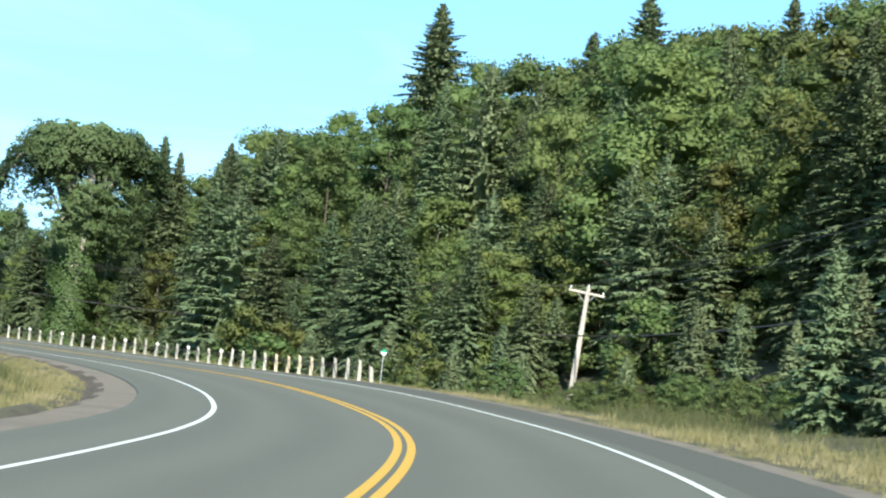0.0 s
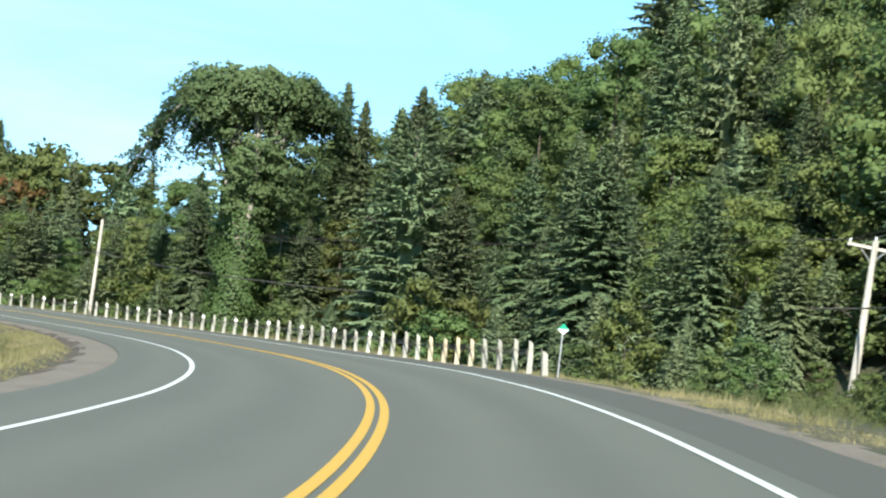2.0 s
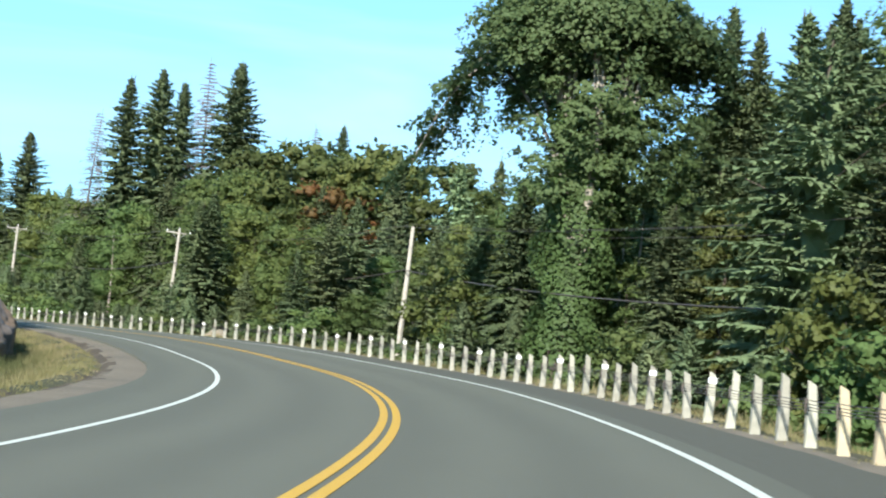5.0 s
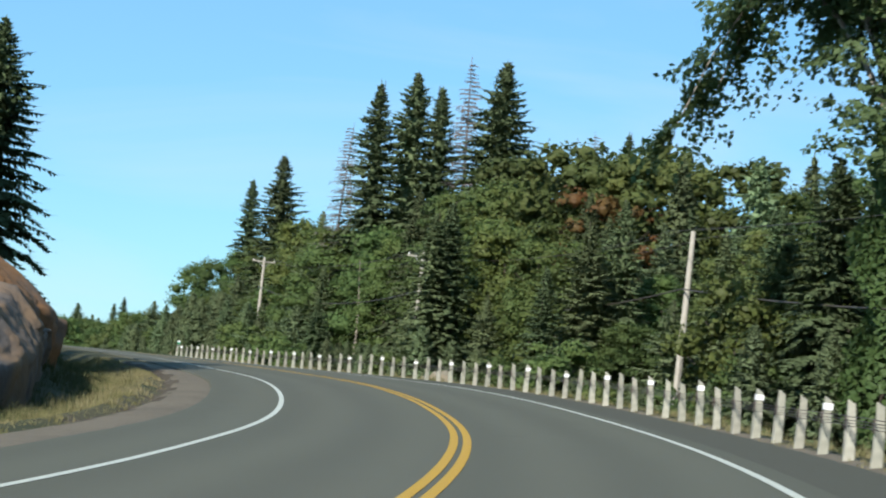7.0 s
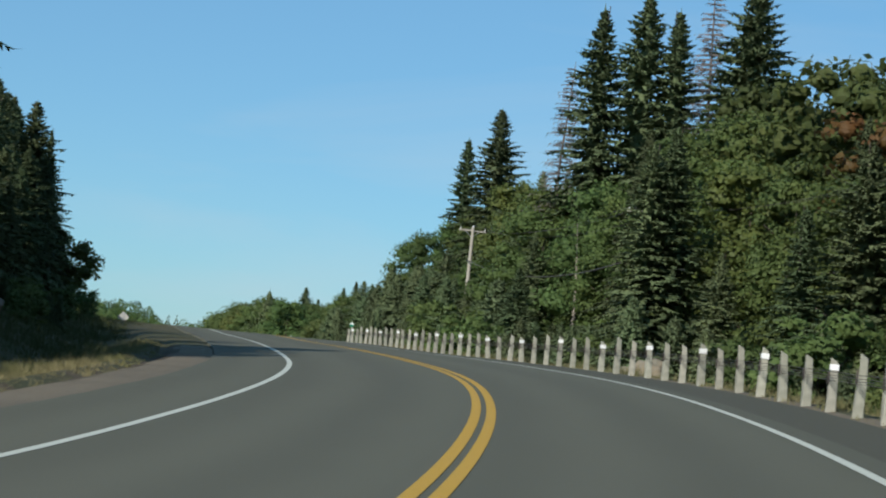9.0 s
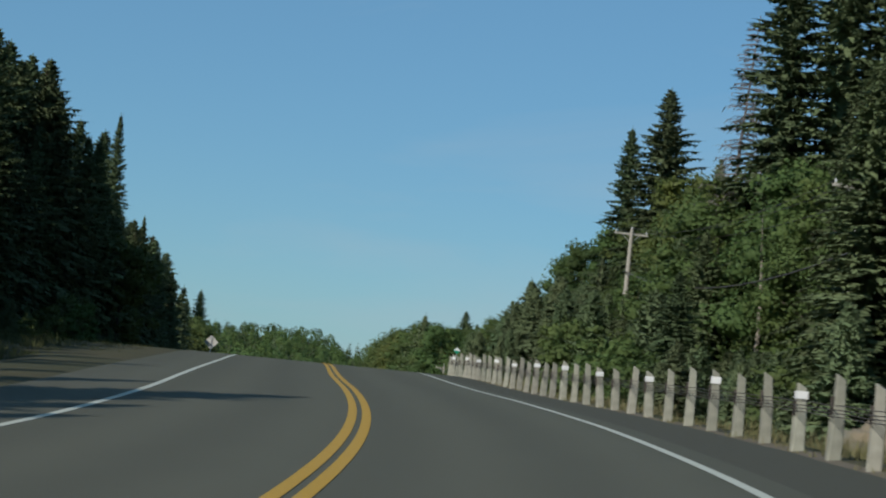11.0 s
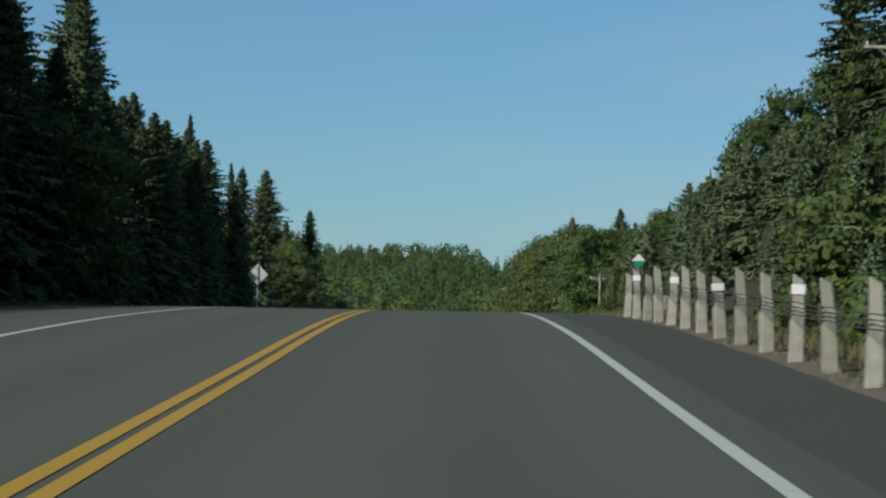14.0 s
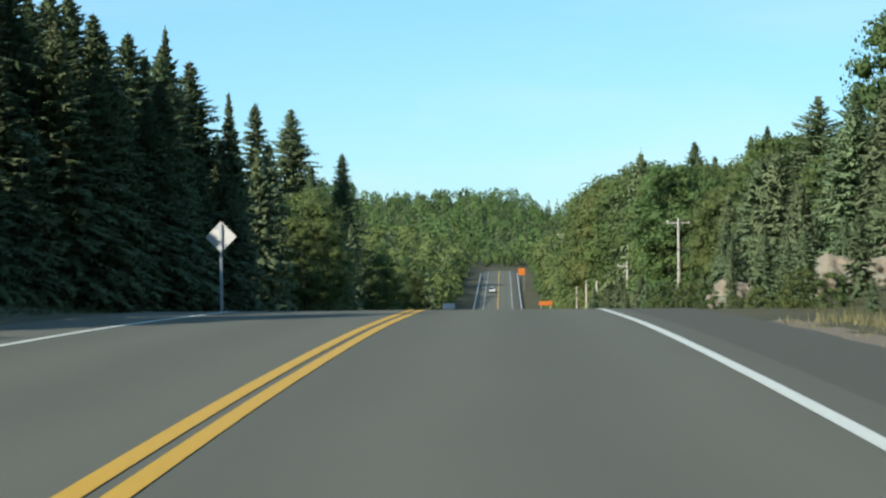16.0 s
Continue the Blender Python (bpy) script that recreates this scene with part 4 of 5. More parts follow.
for s in np.arange(104, 262, 3.6):
    if not 146 < s < 157:
        plant(pick(("young", 0), ("young", 1), ("young", 2), ("bush", 0), ("young", 1)), s + rng.uniform(-1.5, 1.5), -12.2 + rng.uniform(-1.3, 0.8), rng.uniform(2.4, 5.0), rng.uniform(0, 6), "undergrowth", 1.1)
for s in np.arange(264, 345, 2.9):
    low = rng.uniform(3.8, 6.5)
    if s < 326:
        plant(pick(("bush", 0), ("young", 1), ("bush", 1)), s + rng.uniform(-1.2, 1.2), -7.6 + rng.uniform(-0.6, 0.5), rng.uniform(0.4, 0.9), rng.uniform(0, 6), "undergrowth")
        plant(pick(("young", 0), ("young", 1), ("young", 2)), s + rng.uniform(-1.2, 1.2), -9.4 + rng.uniform(-1.3, 1.0), rng.uniform(1.0, 2.6), rng.uniform(0, 6), "undergrowth")
        plant(pick(("young", 0), ("young", 1), ("young", 2)), s + rng.uniform(-1.2, 1.2), -11.4 + rng.uniform(-1.0, 1.0), rng.uniform(1.8, 3.6), rng.uniform(0, 6), "undergrowth")
    plant(pick(("young", 0), ("young", 1), ("young", 2), (P, 0)), s + rng.uniform(-1.2, 1.2), -14.2 + rng.uniform(-1.5, 1.5), low, rng.uniform(0, 6), "outer wood", 1.2)
    plant(pick(("young", 0), ("young", 2), (P, 0), (P, 1), (B, 1), ("turn", 0)), s + rng.uniform(-1.2, 1.2), -18.6 + rng.uniform(-1.5, 1.5), rng.uniform(6, 8.5), rng.uniform(0, 6), "outer wood", 1.2)
    plant(pick(*MIX_B), s + rng.uniform(-1.2, 1.2), -23.5 + rng.uniform(-1.5, 1.5), rng.uniform(11, 14) * (1.0 if s < 305 else 0.75), rng.uniform(0, 6), "outer wood")
for s, l, hh in ((71, -8.9, 1.6), (83, -8.4, 1.5), (87, -8.8, 2.0), (92, -9.5, 1.4), (63, -9.4, 1.0), (77.5, -9.8, 1.7)):
    plant(KINDS["bush", int(s) % 2], s, l, hh, rng.uniform(0, 6), "shrubs on the verge")

# an unseen tall stand beside the start, added for its shade on the wood behind the young spruces
STAND = [(s + rng.uniform(-1, 1), l - 0.16 * (s - 60) + rng.uniform(-1, 1), rng.uniform(21, 25)) for s in np.arange(50, 78, 2.8) for l in (-28, -32, -36.5, -41)]

# inner wood: spires and edge
INNER = [("spruce", 1, 266, 16, 14.7), ("lean", 0, 289, 14.4, 15.9), ("spruce", 2, 285, 15.2, 13.8), ("lean", 1, 360, 15.9, 10.6), ("lean", 0, 340, 16.5, 12.8), ("spruce", 3, 466, 23.3, 16.0),
         ("spruce", 0, 471, 17.7, 10.9), ("spruce", 1, 167, 14.8, 12.6), ("spruce", 3, 175, 13.1, 12.4), ("spruce", 2, 162, 15.6, 13.5), ("spruce", 0, 179.5, 14.6, 11.0), ("spruce", 3, 251, 14, 13.2)]
for kn, ki, s, l, tp in INNER:
    plant(KINDS[kn, ki], s, l, top=tp, turn=rng.uniform(0, 6), group="inner wood", wide=0.7 if kn == "lean" else 1.3, tall=kn == "lean")
# unseen spruces, added so that their shade falls on the outcrop's front step
for s, l, hh in ((126, 15.5, 7.0), (130, 14.2, 6.2), (134.5, 15.0, 6.8), (138.5, 14.6, 6.4), (142.5, 15.4, 7.2), (147, 15.2, 6.6), (151, 16.4, 7.4), (137, 18.2, 8.4), (144.5, 18.8, 8.6), (129, 18.6, 8.2)):
    plant(KINDS["spruce", int(s) % 4], s, l, hh, rng.uniform(0, 6), "inner wood")
MIX_L = [("spruce", 0), ("spruce", 1), ("spruce", 2), ("spruce", 3)]
PEAKS = ([184, 215, 235, 255, 275, 298, 315, 345], [12.5, 13.4, 16.0, 19.2, 19.0, 18.4, 15.6, 14.8])
for s in np.arange(180, 345, 2.9):
    for l, share, swing in ((14.0, 0.66, 0.14), (16.8, 0.92, 0.12)):
        ss, ll = s + rng.uniform(-1.1, 1.1), l + rng.uniform(-0.7, 0.7)
        z = spot(ss, ll).z
        if 287 < ss < 299:
            share *= 0.6
        plant(pick(*MIX_L), ss, ll, turn=rng.uniform(0, 6), group="inner wood", wide=rng.uniform(1.25, 1.5), peak=z + (float(np.interp(ss, *PEAKS)) - z) * (share + rng.uniform(-swing, swing)))
for s, l, pk in ((261.2, 16.4, 18.9), (266.9, 16.3, 19.3), (281.3, 17.6, 19.4), (284, 15.5, 16.6), (276, 15.4, 17.4), (235.3, 15.5, 15.1), (246, 16, 16.7), (255.3, 16, 17.7), (295, 16, 19.0), (314, 15, 14.3), (324, 14, 13.5), (345, 16, 15.0), (406, 20, 16.6), (425, 17, 11.7)):
    plant(pick(*MIX_L), s, l, turn=rng.uniform(0, 6), group="inner wood", wide=1.25, peak=pk)
# spruces out of view, added to shade the outcrop and the inner verge
for s, l, hh in ((161, 16.8, 11), (166, 17.2, 13), (112, 17, 9), (116, 19, 10), (122, 19, 8), (157, 21, 12)):
    plant(pick(*MIX_L), s, l, hh, rng.uniform(0, 6), "inner wood", 1.3)
for s in np.arange(188, 262, 2.4):
    plant(pick(("young", 0), ("young", 1), ("bush", 0), ("bush", 1)), s + rng.uniform(-0.8, 0.8), 11.0 + rng.uniform(-0.8, 0.8), rng.uniform(0.5, 1.5), rng.uniform(0, 6), "undergrowth", 1.15)
plant(KINDS["olive", 0], 272, 11.6, 6.6, 1.0, "inner wood")
for s, l, hh in ((236, 9.6, 1.6), (238.5, 10.2, 2.0), (226, 9.4, 0.9)):
    plant(KINDS["bush", 0], s, l, hh, rng.uniform(0, 6), "shrubs on the verge")


def woods(name, spots, kinds, label, thin=1.0, low=0.0):
    """Many trees in one mesh, for woods past counting."""
    g = np.random.RandomState(5)
    groups = {}
    for s, l, h, k in spots:
        # left out where it would hide a pole from the camera
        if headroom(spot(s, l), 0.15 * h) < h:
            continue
        kd = KINDS[kinds[k % len(kinds)]]
        t = kd.crown_tris
        n = len(t) // 2
        keep = (g.rand(n) < thin) & (t[: n * 2, 0, 2].reshape(n, 2)[:, 0] > low * kd.height)
        t = t[: n * 2].reshape(n, 2, 4, 3)[keep].reshape(-1, 4, 3)
        v, face = t[:, :3], t[:, 3:]
        c = v.reshape(-1, 2, 3, 3).mean((1, 2), keepdims=True).repeat(2, 1).reshape(-1, 1, 3)
        v = c + (v - c) * (1 / thin) ** 0.5
        q = h / kd.height
        a = g.rand() * 6.283
        rot = np.array([[math.cos(a), -math.sin(a), 0], [math.sin(a), math.cos(a), 0], [0, 0, 1]])
        made_of = np.concatenate([v, face], 1)
        if len(kd.core_tris):
            made_of = np.concatenate([kd.core_tris[kd.core_tris[:, 0, 2] > low * kd.height], made_of])
        made_of = np.concatenate([(made_of[:, :3] * q) @ rot.T + np.array(spot(s, l)), made_of[:, 3:] @ rot.T], 1)
        groups.setdefault(kd.crown_mat.name, (kd.crown_mat, [], []))[1].append(made_of)
        groups[kd.crown_mat.name][2].append(np.full(len(made_of), g.uniform(-0.26, 0.26), dtype=np.float32))
    for mat, ts, tints in groups.values():
        o = new(name, tri_mesh(name, np.concatenate(ts), mat))
        tint = o.data.attributes.new("tint", "FLOAT", "FACE")
        tint.data.foreach_set("value", np.concatenate(tints))
        tagged(o, label, "woods", kind="stuff")


woods("tall_spruces", [(s, l, pk - spot(s, l).z, k) for k, (s, l, pk) in enumerate(STAND)], [("spruce", 0), ("spruce", 1), ("spruce", 2)], "unseen tall dense spruces that shade the wood beside the road", 0.35)
HILL = [("leaf", 0), ("spruce", 3), ("leaf", 2), ("leaf", 3), ("pine", 1), ("turn", 0), ("leaf", 1), ("spruce", 1), ("leaf", 0), ("pine", 0), ("leaf", 2)]
SWELL = ([66, 95, 120, 135, 150, 165, 180], [0.95, 1.08, 1.12, 1.12, 1.0, 0.86, 0.74])
for s in np.arange(66, 205, 5.4):
    for l in (-31, -37, -43, -49, -55, -62):
        ss, ll = s + rng.uniform(-2, 2), l + rng.uniform(-2, 2)
        plant(KINDS[rng.choice(HILL)], ss, ll, rng.uniform(10.5, 16) * float(np.interp(ss, *SWELL)), rng.uniform(0, 6), "hillside wood", rng.uniform(0.9, 1.15), plain=True)
spots = [(s + rng.uniform(-2, 2), l + rng.uniform(-2, 2), rng.uniform(11, 15.5) * float(np.interp(s, *SWELL)), rng.randrange(99)) for s in np.arange(66, 205, 5.4) for l in (-70, -79, -89)]
woods("hillside_wood", spots, HILL, "dense mixed green forest on the hillside", 0.25, 0.4)
spots = [(s + rng.uniform(-2, 2), l + rng.uniform(-2, 2), rng.uniform(11, 14.0) + 2.6 * float(np.interp(s, [205, 215, 238, 250], [0, 1, 1, 0])), rng.randrange(99)) for s in np.arange(200, 335, 6.0) for l in (-27.5, -33.5)]
woods("outer_wood", spots, HILL, "dense mixed green forest behind the spruces", 0.32, 0.1)
spots = [(s + rng.uniform(-2, 2), l + rng.uniform(-2, 2), rng.uniform(6, 10), rng.randrange(99)) for s in np.arange(150, 335, 6.5) for l in (-25.5, -40)]
woods("outer_wood", spots, [("spruce", 0), ("spruce", 3), ("young", 1)], "dense dark understorey of spruces", 0.3)
spots = [(s + rng.uniform(-2, 2), l + rng.uniform(-2, 2), rng.uniform(11, 14), rng.randrange(99)) for s in np.arange(165, 400, 4.4) for l in (21, 25.5, 31)]
woods("inner_wood", spots, MIX_L, "dense dark spruce wood on the inside of the bend", 0.4, 0.2)
FAR = [("spruce", 0), ("leaf", 0), ("leaf", 1), ("spruce", 3), ("leaf", 2), ("pine", 1), ("leaf", 3), ("turn", 1), ("spruce", 2)]
far_spruces = []
for lo, hi, gap, lines, low, high in ((345, 425, 5.5, (14, 18.5, 26), 8, 12.5), (345, 425, 5.5, (-19, -25, -31), 8.5, 11.5), (425, 600, 6.5, (15.5, 21, 28), 8, 12), (425, 600, 6.5, (-17.5, -23, -30), 11.1, 13.4)):
    for s in np.arange(lo, hi, gap):
        for l in lines:
            ss, ll = s + rng.uniform(-2.5, 2.5), l + rng.uniform(-1.5, 1.5)
            h = rng.uniform(low, high)
            if low > 11:        # these reach one level over the dipping ground
                h = max(6.0, h - spot(ss, ll).z)
            sort = rng.choice(FAR)
            if sort[0] == "spruce":
                far_spruces.append((ss, ll, h, rng.randrange(9)))
            else:
                plant(KINDS[sort], ss, ll, h, rng.uniform(0, 6), "woods along the far road", rng.uniform(0.9, 1.15), plain=True)
woods("roadside_spruces", far_spruces, [("spruce", 0), ("spruce", 2), ("spruce", 3)], "dark spruces along the far road", 0.3)
FAR = [("far", 0), ("farspruce", 0), ("far", 1), ("far", 2), ("farspruce", 1), ("farspruce", 2), ("far", 3)]
spots = [(s + rng.uniform(-3, 3), l + rng.uniform(-2, 2), rng.uniform(8, 13), rng.randrange(99)) for s in np.arange(600, 912, 8.5) for l in (-46, -38, -30, -22, -15, 14, 20, 27, 35, 44)]
woods("roadside_wood", spots, FAR, "mixed green woods along the far road")
for s in np.arange(346, 424, 3.4):
    for l in (-10.5, -14.5):
        plant(pick(("young", 0), ("young", 1), ("young", 2)), s + rng.uniform(-1.5, 1.5), l + rng.uniform(-1.5, 1.5), rng.uniform(1.6, 3.6) - 0.12 * l - 1.2, rng.uniform(0, 6), "undergrowth", 1.1)
spots = [(s + rng.uniform(-5, 5), l + rng.uniform(-4, 4), rng.uniform(9, 14), rng.randrange(99)) for s in np.arange(908, 1490, 17) for l in np.arange(-120, 125, 8.5)]
spots += [(s + rng.uniform(-2, 2), l + rng.uniform(-1, 1), rng.uniform(3.5, 6.5), rng.randrange(99)) for s in (934, 940) for l in np.arange(-40, 41, 3.0)]
spots += [(s + rng.uniform(-2, 2), l + rng.uniform(-1, 1), rng.uniform(2.5, 4.5), rng.randrange(99)) for s in np.arange(600, 930, 5.0) for l in (-11.5, 11.5)]
woods("distant_wood", [q for q in spots if abs(q[1]) > 8 or q[0] > 931], FAR + [("far", 2)], "distant green forest on the ridge")


# ---- the old elm, hung with leaves ----
def old_elm(s, l, top):
    p = spot(s, l)
    H = float(np.interp(s, RS, RZ)) + top - p[2]
    g = np.random.RandomState(21)
    root = new("elm_tree")
    root.matrix_world = Matrix.Translation(p)
    away = np.array(p[:2]) - np.array(at_s(75)[0])
    away /= np.hypot(*away)
    ex, ey = np.array([-away[1], away[0], 0]), np.array([away[0], away[1], 0])
    up = np.array([0, 0, 1.0])
    wood = [tube_tris([-up * 0.6, ex * 0.1 + up * 2.4, up * 4.6 - ex * 0.2, up * 6.2 - ex * 0.3], [0.6, 0.48, 0.42, 0.36], 10)]
    forks = [[up * 6.2 - ex * 0.3, up * 8.6 + ex * 0.3, up * 11.2 + ex * 0.4], [up * 5.6 - ex * 0.25, up * 8.4 - ex * 1.5, up * 11.6 - ex * 2.3], [up * 6.0 - ex * 0.3, up * 8.8 - ey * 1.1 - ex * 0.7, up * 11.5 - ey * 1.6 - ex * 0.9]]
    limb_wood = [tube_tris(f, [0.3, 0.22, 0.15], 8) for f in forks]
    leaf_at, leaf_way = [], []

    def spray(start, way, length, drop, n, fan):
        u = g.rand(n, 1) ** 0.8
        side = np.cross(way, up)
        side /= np.linalg.norm(side) + 1e-9
        c = start + way * length * u - up * drop * u ** 1.8 + side * g.randn(n, 1) * fan * (0.3 + u) + up * g.randn(n, 1) * 0.07
        leaf_at.append(c)
        radial = start * np.array([1, 1, 0])
        leaf_way.append(np.repeat((radial / (np.linalg.norm(radial) + 0.8) + way * 0.3 + up * 0.5)[None], n, 0))

    for k in range(46):
        a = k * 2.39996 + g.rand() * 0.5
        cx, cy = math.cos(a), math.sin(a)
        R = (9.8 if cx > 0.35 else 8.4 if cx > 0 else 7.4) * (0.3 + 0.7 * ((k * 0.618) % 1.0) ** 0.6) / math.hypot(cx, cy * 1.7)
        f = forks[0] if cx > 0.15 else forks[1] if cx < -0.35 else forks[2]
        start = f[1] + (f[2] - f[1]) * g.rand()
        flat = ex * cx + ey * cy
        peak = H - 0.75 - 0.01 * R * R - 2.2 * g.rand() ** 2
        end_drop = min(5.0, 0.75 * max(0.0, R - 4.6) ** 1.6)
        pts = []
        for u in np.linspace(0, 1, 9):
            out = flat * R * u ** 1.15
            z = start[2] + (peak - start[2]) * math.sin(math.pi / 2 * min(1, u / 0.68)) - end_drop * (max(0, u - 0.55) / 0.45) ** 2
            pts.append(np.array([start[0] * (1 - u), start[1] * (1 - u), 0]) + out + up * z)
        limb_wood.append(tube_tris(pts, list(np.linspace(0.12, 0.018, 9)), 5))
        for j in range(3, 9):
            for i in range(8 if j < 8 else 10):
                turn = a + g.randn() * 0.9
                way = ex * math.cos(turn) + ey * math.sin(turn) + up * min(0.4, 0.35 * g.randn() - 0.05 * j + 0.15)
                spray(pts[j] + g.randn(3) * 0.25, way, 0.8 + 0.9 * g.rand(), 0.3 + 0.5 * g.rand() + 0.12 * max(0, j - 5), 36, 0.24)
        if R > 4.8:
            for i in range(5):
                way = flat * 0.5 + g.randn(3) * 0.25 - up * 0.7
                spray(pts[6 + i % 3] + g.randn(3) * 0.3, way, 1.0 + 1.1 * g.rand(), 0.6 + 0.6 * g.rand(), 42, 0.14)
    for k in range(460):
        f = forks[k % 3]
        c = f[1] + (f[2] - f[1]) * (0.1 + 1.9 * g.rand()) + ex * (g.randn() * 1.9 - 0.7) + ey * g.randn() * 1.1 + up * g.randn() * 0.7
        turn = g.rand() * 6.283
        spray(c, ex * math.cos(turn) + ey * math.sin(turn) + up * 0.2 * g.randn(), 0.9 + 0.5 * g.rand(), 0.5, 40, 0.26)
    at, facing = np.concatenate(leaf_at), np.concatenate(leaf_way)
    crown = new("crown", tri_mesh("crown", leaf_tris(at, facing, 0.11, g, 0.8), LEAVES_DARK))
    crown.parent = root
    stem = new("trunk", tri_mesh("trunk", wood[0], BARK))
    stem.parent = root
    for tube in limb_wood:
        new("limb", tri_mesh("limb", tube, BARK_PALE)).parent = stem
    n = 22000
    z = g.rand(n) ** 0.9 * 13.6 + 0.1
    a = g.rand(n) * 6.283
    rr = (0.75 + 0.7 * np.sin(z * 0.9 + a * 1.5) ** 2 + 0.5 * g.rand(n)) * (1.0 + 0.25 * np.sin(z * 0.6 + 0.5) ** 2)
    pos = np.stack([np.cos(a) * rr, np.sin(a) * rr, z], 1) - ex * (0.06 * z)[:, None]
    vine = new("climbing_vine", tri_mesh("climbing_vine", leaf_tris(pos, np.stack([np.cos(a), np.sin(a), 0.3 * np.sin(z * 5 + a * 3)], 1), 0.11, g, 0.7), VINE))
    vine.parent = root
    vine["label"] = "bright green vine wrapped round the trunk"
    tagged(root, "broad spreading elm with drooping twigs and a vine-covered trunk", "tree")


old_elm(157.5, -15.6, 18.2)


# ---- rocks ----
def rock(name, s, l, size, seed, material, label, group="", lift=0.0, turn=0.0, rough=0.22):
    bm = bmesh.new()
    bmesh.ops.create_icosphere(bm, subdivisions=5, radius=1.0)
    for v in bm.verts:
        d = v.co.normalized()
        q = d * 1.3 + Vector((seed * 3.1, seed * 1.7, 0))
        ledge = noise.voronoi(q * Vector((2.6, 2.6, 1.7)))[0]
        crack = min(1.0, (ledge[1] - ledge[0]) * 4)
        f = 1 + rough * 1.5 * noise.noise(q) + rough * 0.8 * noise.noise(q * 2.7) + rough * 0.3 * noise.noise(q * 7) + rough * 0.12 * noise.noise(q * 17) - rough * 0.22 * (1 - crack)
        v.co = Vector((d.x * size[0], d.y * size[1], d.z * size[2])) * f
    for fc in bm.faces:
        fc.smooth = True
    me = bpy.data.meshes.new(name)
    bm.to_mesh(me)
    bm.free()
    me.materials.append(material)
    o = new(name, me)
    o.matrix_world = Matrix.Translation(spot(s, l, lift)) @ Matrix.Rotation(radians(turn_of(s) + turn), 4, "Z")
    tagged(o, label, "rock", group)


def outcrop(s, l, length, height, seed, label):
    """A rock face of tilted slabs split by joints, rounded back at its top, with fallen blocks at its foot."""
    root = new("rock_outcrop")
    root.matrix_world = Matrix.Translation(spot(s, l)) @ Matrix.Rotation(radians(turn_of(s)), 4, "Z")
    nu, nv = int(length * 6), 34
    verts, faces = [], []
    for i in range(nu + 1):
        u = i / nu
        H = height * max(0.02, math.sin(math.pi * (0.04 + 0.92 * u))) ** 0.4 * (1 + 0.16 * noise.noise(Vector((u * length * 0.35, seed, 0))))
        for j in range(nv + 1):
            v = j / nv
            up = min(1.0, v / 0.68)
            back = max(0.0, (v - 0.68) / 0.32)
            q = Vector((u * length * 0.62, v * 2.9, seed * 3.7))
            q += Vector((0.35 * noise.noise(q * 0.9), 0.25 * noise.noise(q * 1.1 + Vector((5, 0, 0))), 0))
            c = noise.voronoi(q)[1][0]
            d = q - c
            proud = 0.75 * noise.noise(c * 3.3) + 1.0 * d.x * noise.noise(c * 5.1) + 1.0 * d.y * noise.noise(c * 7.3 + Vector((2, 0, 0)))
            fine = 0.07 * noise.noise(q * 5) + 0.03 * noise.noise(q * 14)
            y = 0.75 * up ** 2 + 3.2 * back + 2.6 * abs(2 * u - 1) ** 7 - (proud + fine) * (1 - 0.6 * back)
            z = -0.7 + (H + 0.7) * up + 0.35 * math.sin(back * 1.6) + (proud * 0.8 + fine) * back
            verts.append(((u - 0.5) * length + 0.3 * proud, y, z))
    w = nv + 1
    faces = [(i * w + j, (i + 1) * w + j, (i + 1) * w + j + 1, i * w + j + 1) for i in range(nu) for j in range(nv)]
    link_mesh("rock_face", verts, faces, ROCK, root, smooth=True)
    g = np.random.RandomState(seed)
    for k in range(int(length / 3)):
        bm = bmesh.new()
        d = g.randn(14, 3)
        d /= np.abs(d).max(1)[:, None]
        for p in d * np.array([0.16 + 0.2 * g.rand(), 0.15 + 0.12 * g.rand(), 0.16 + 0.1 * g.rand()]):
            bm.verts.new(p)
        hull = bmesh.ops.convex_hull(bm, input=bm.verts)
        bmesh.ops.delete(bm, geom=list({v for v in hull["geom_interior"] + hull["geom_unused"] if isinstance(v, bmesh.types.BMVert)}), context="VERTS")
        o = part("fallen_block", bm, ROCK, root)
        o.location = ((g.rand() - 0.5) * length * 0.9, -0.35 - 0.4 * g.rand(), -0.08)
    tagged(root, label, "rock")


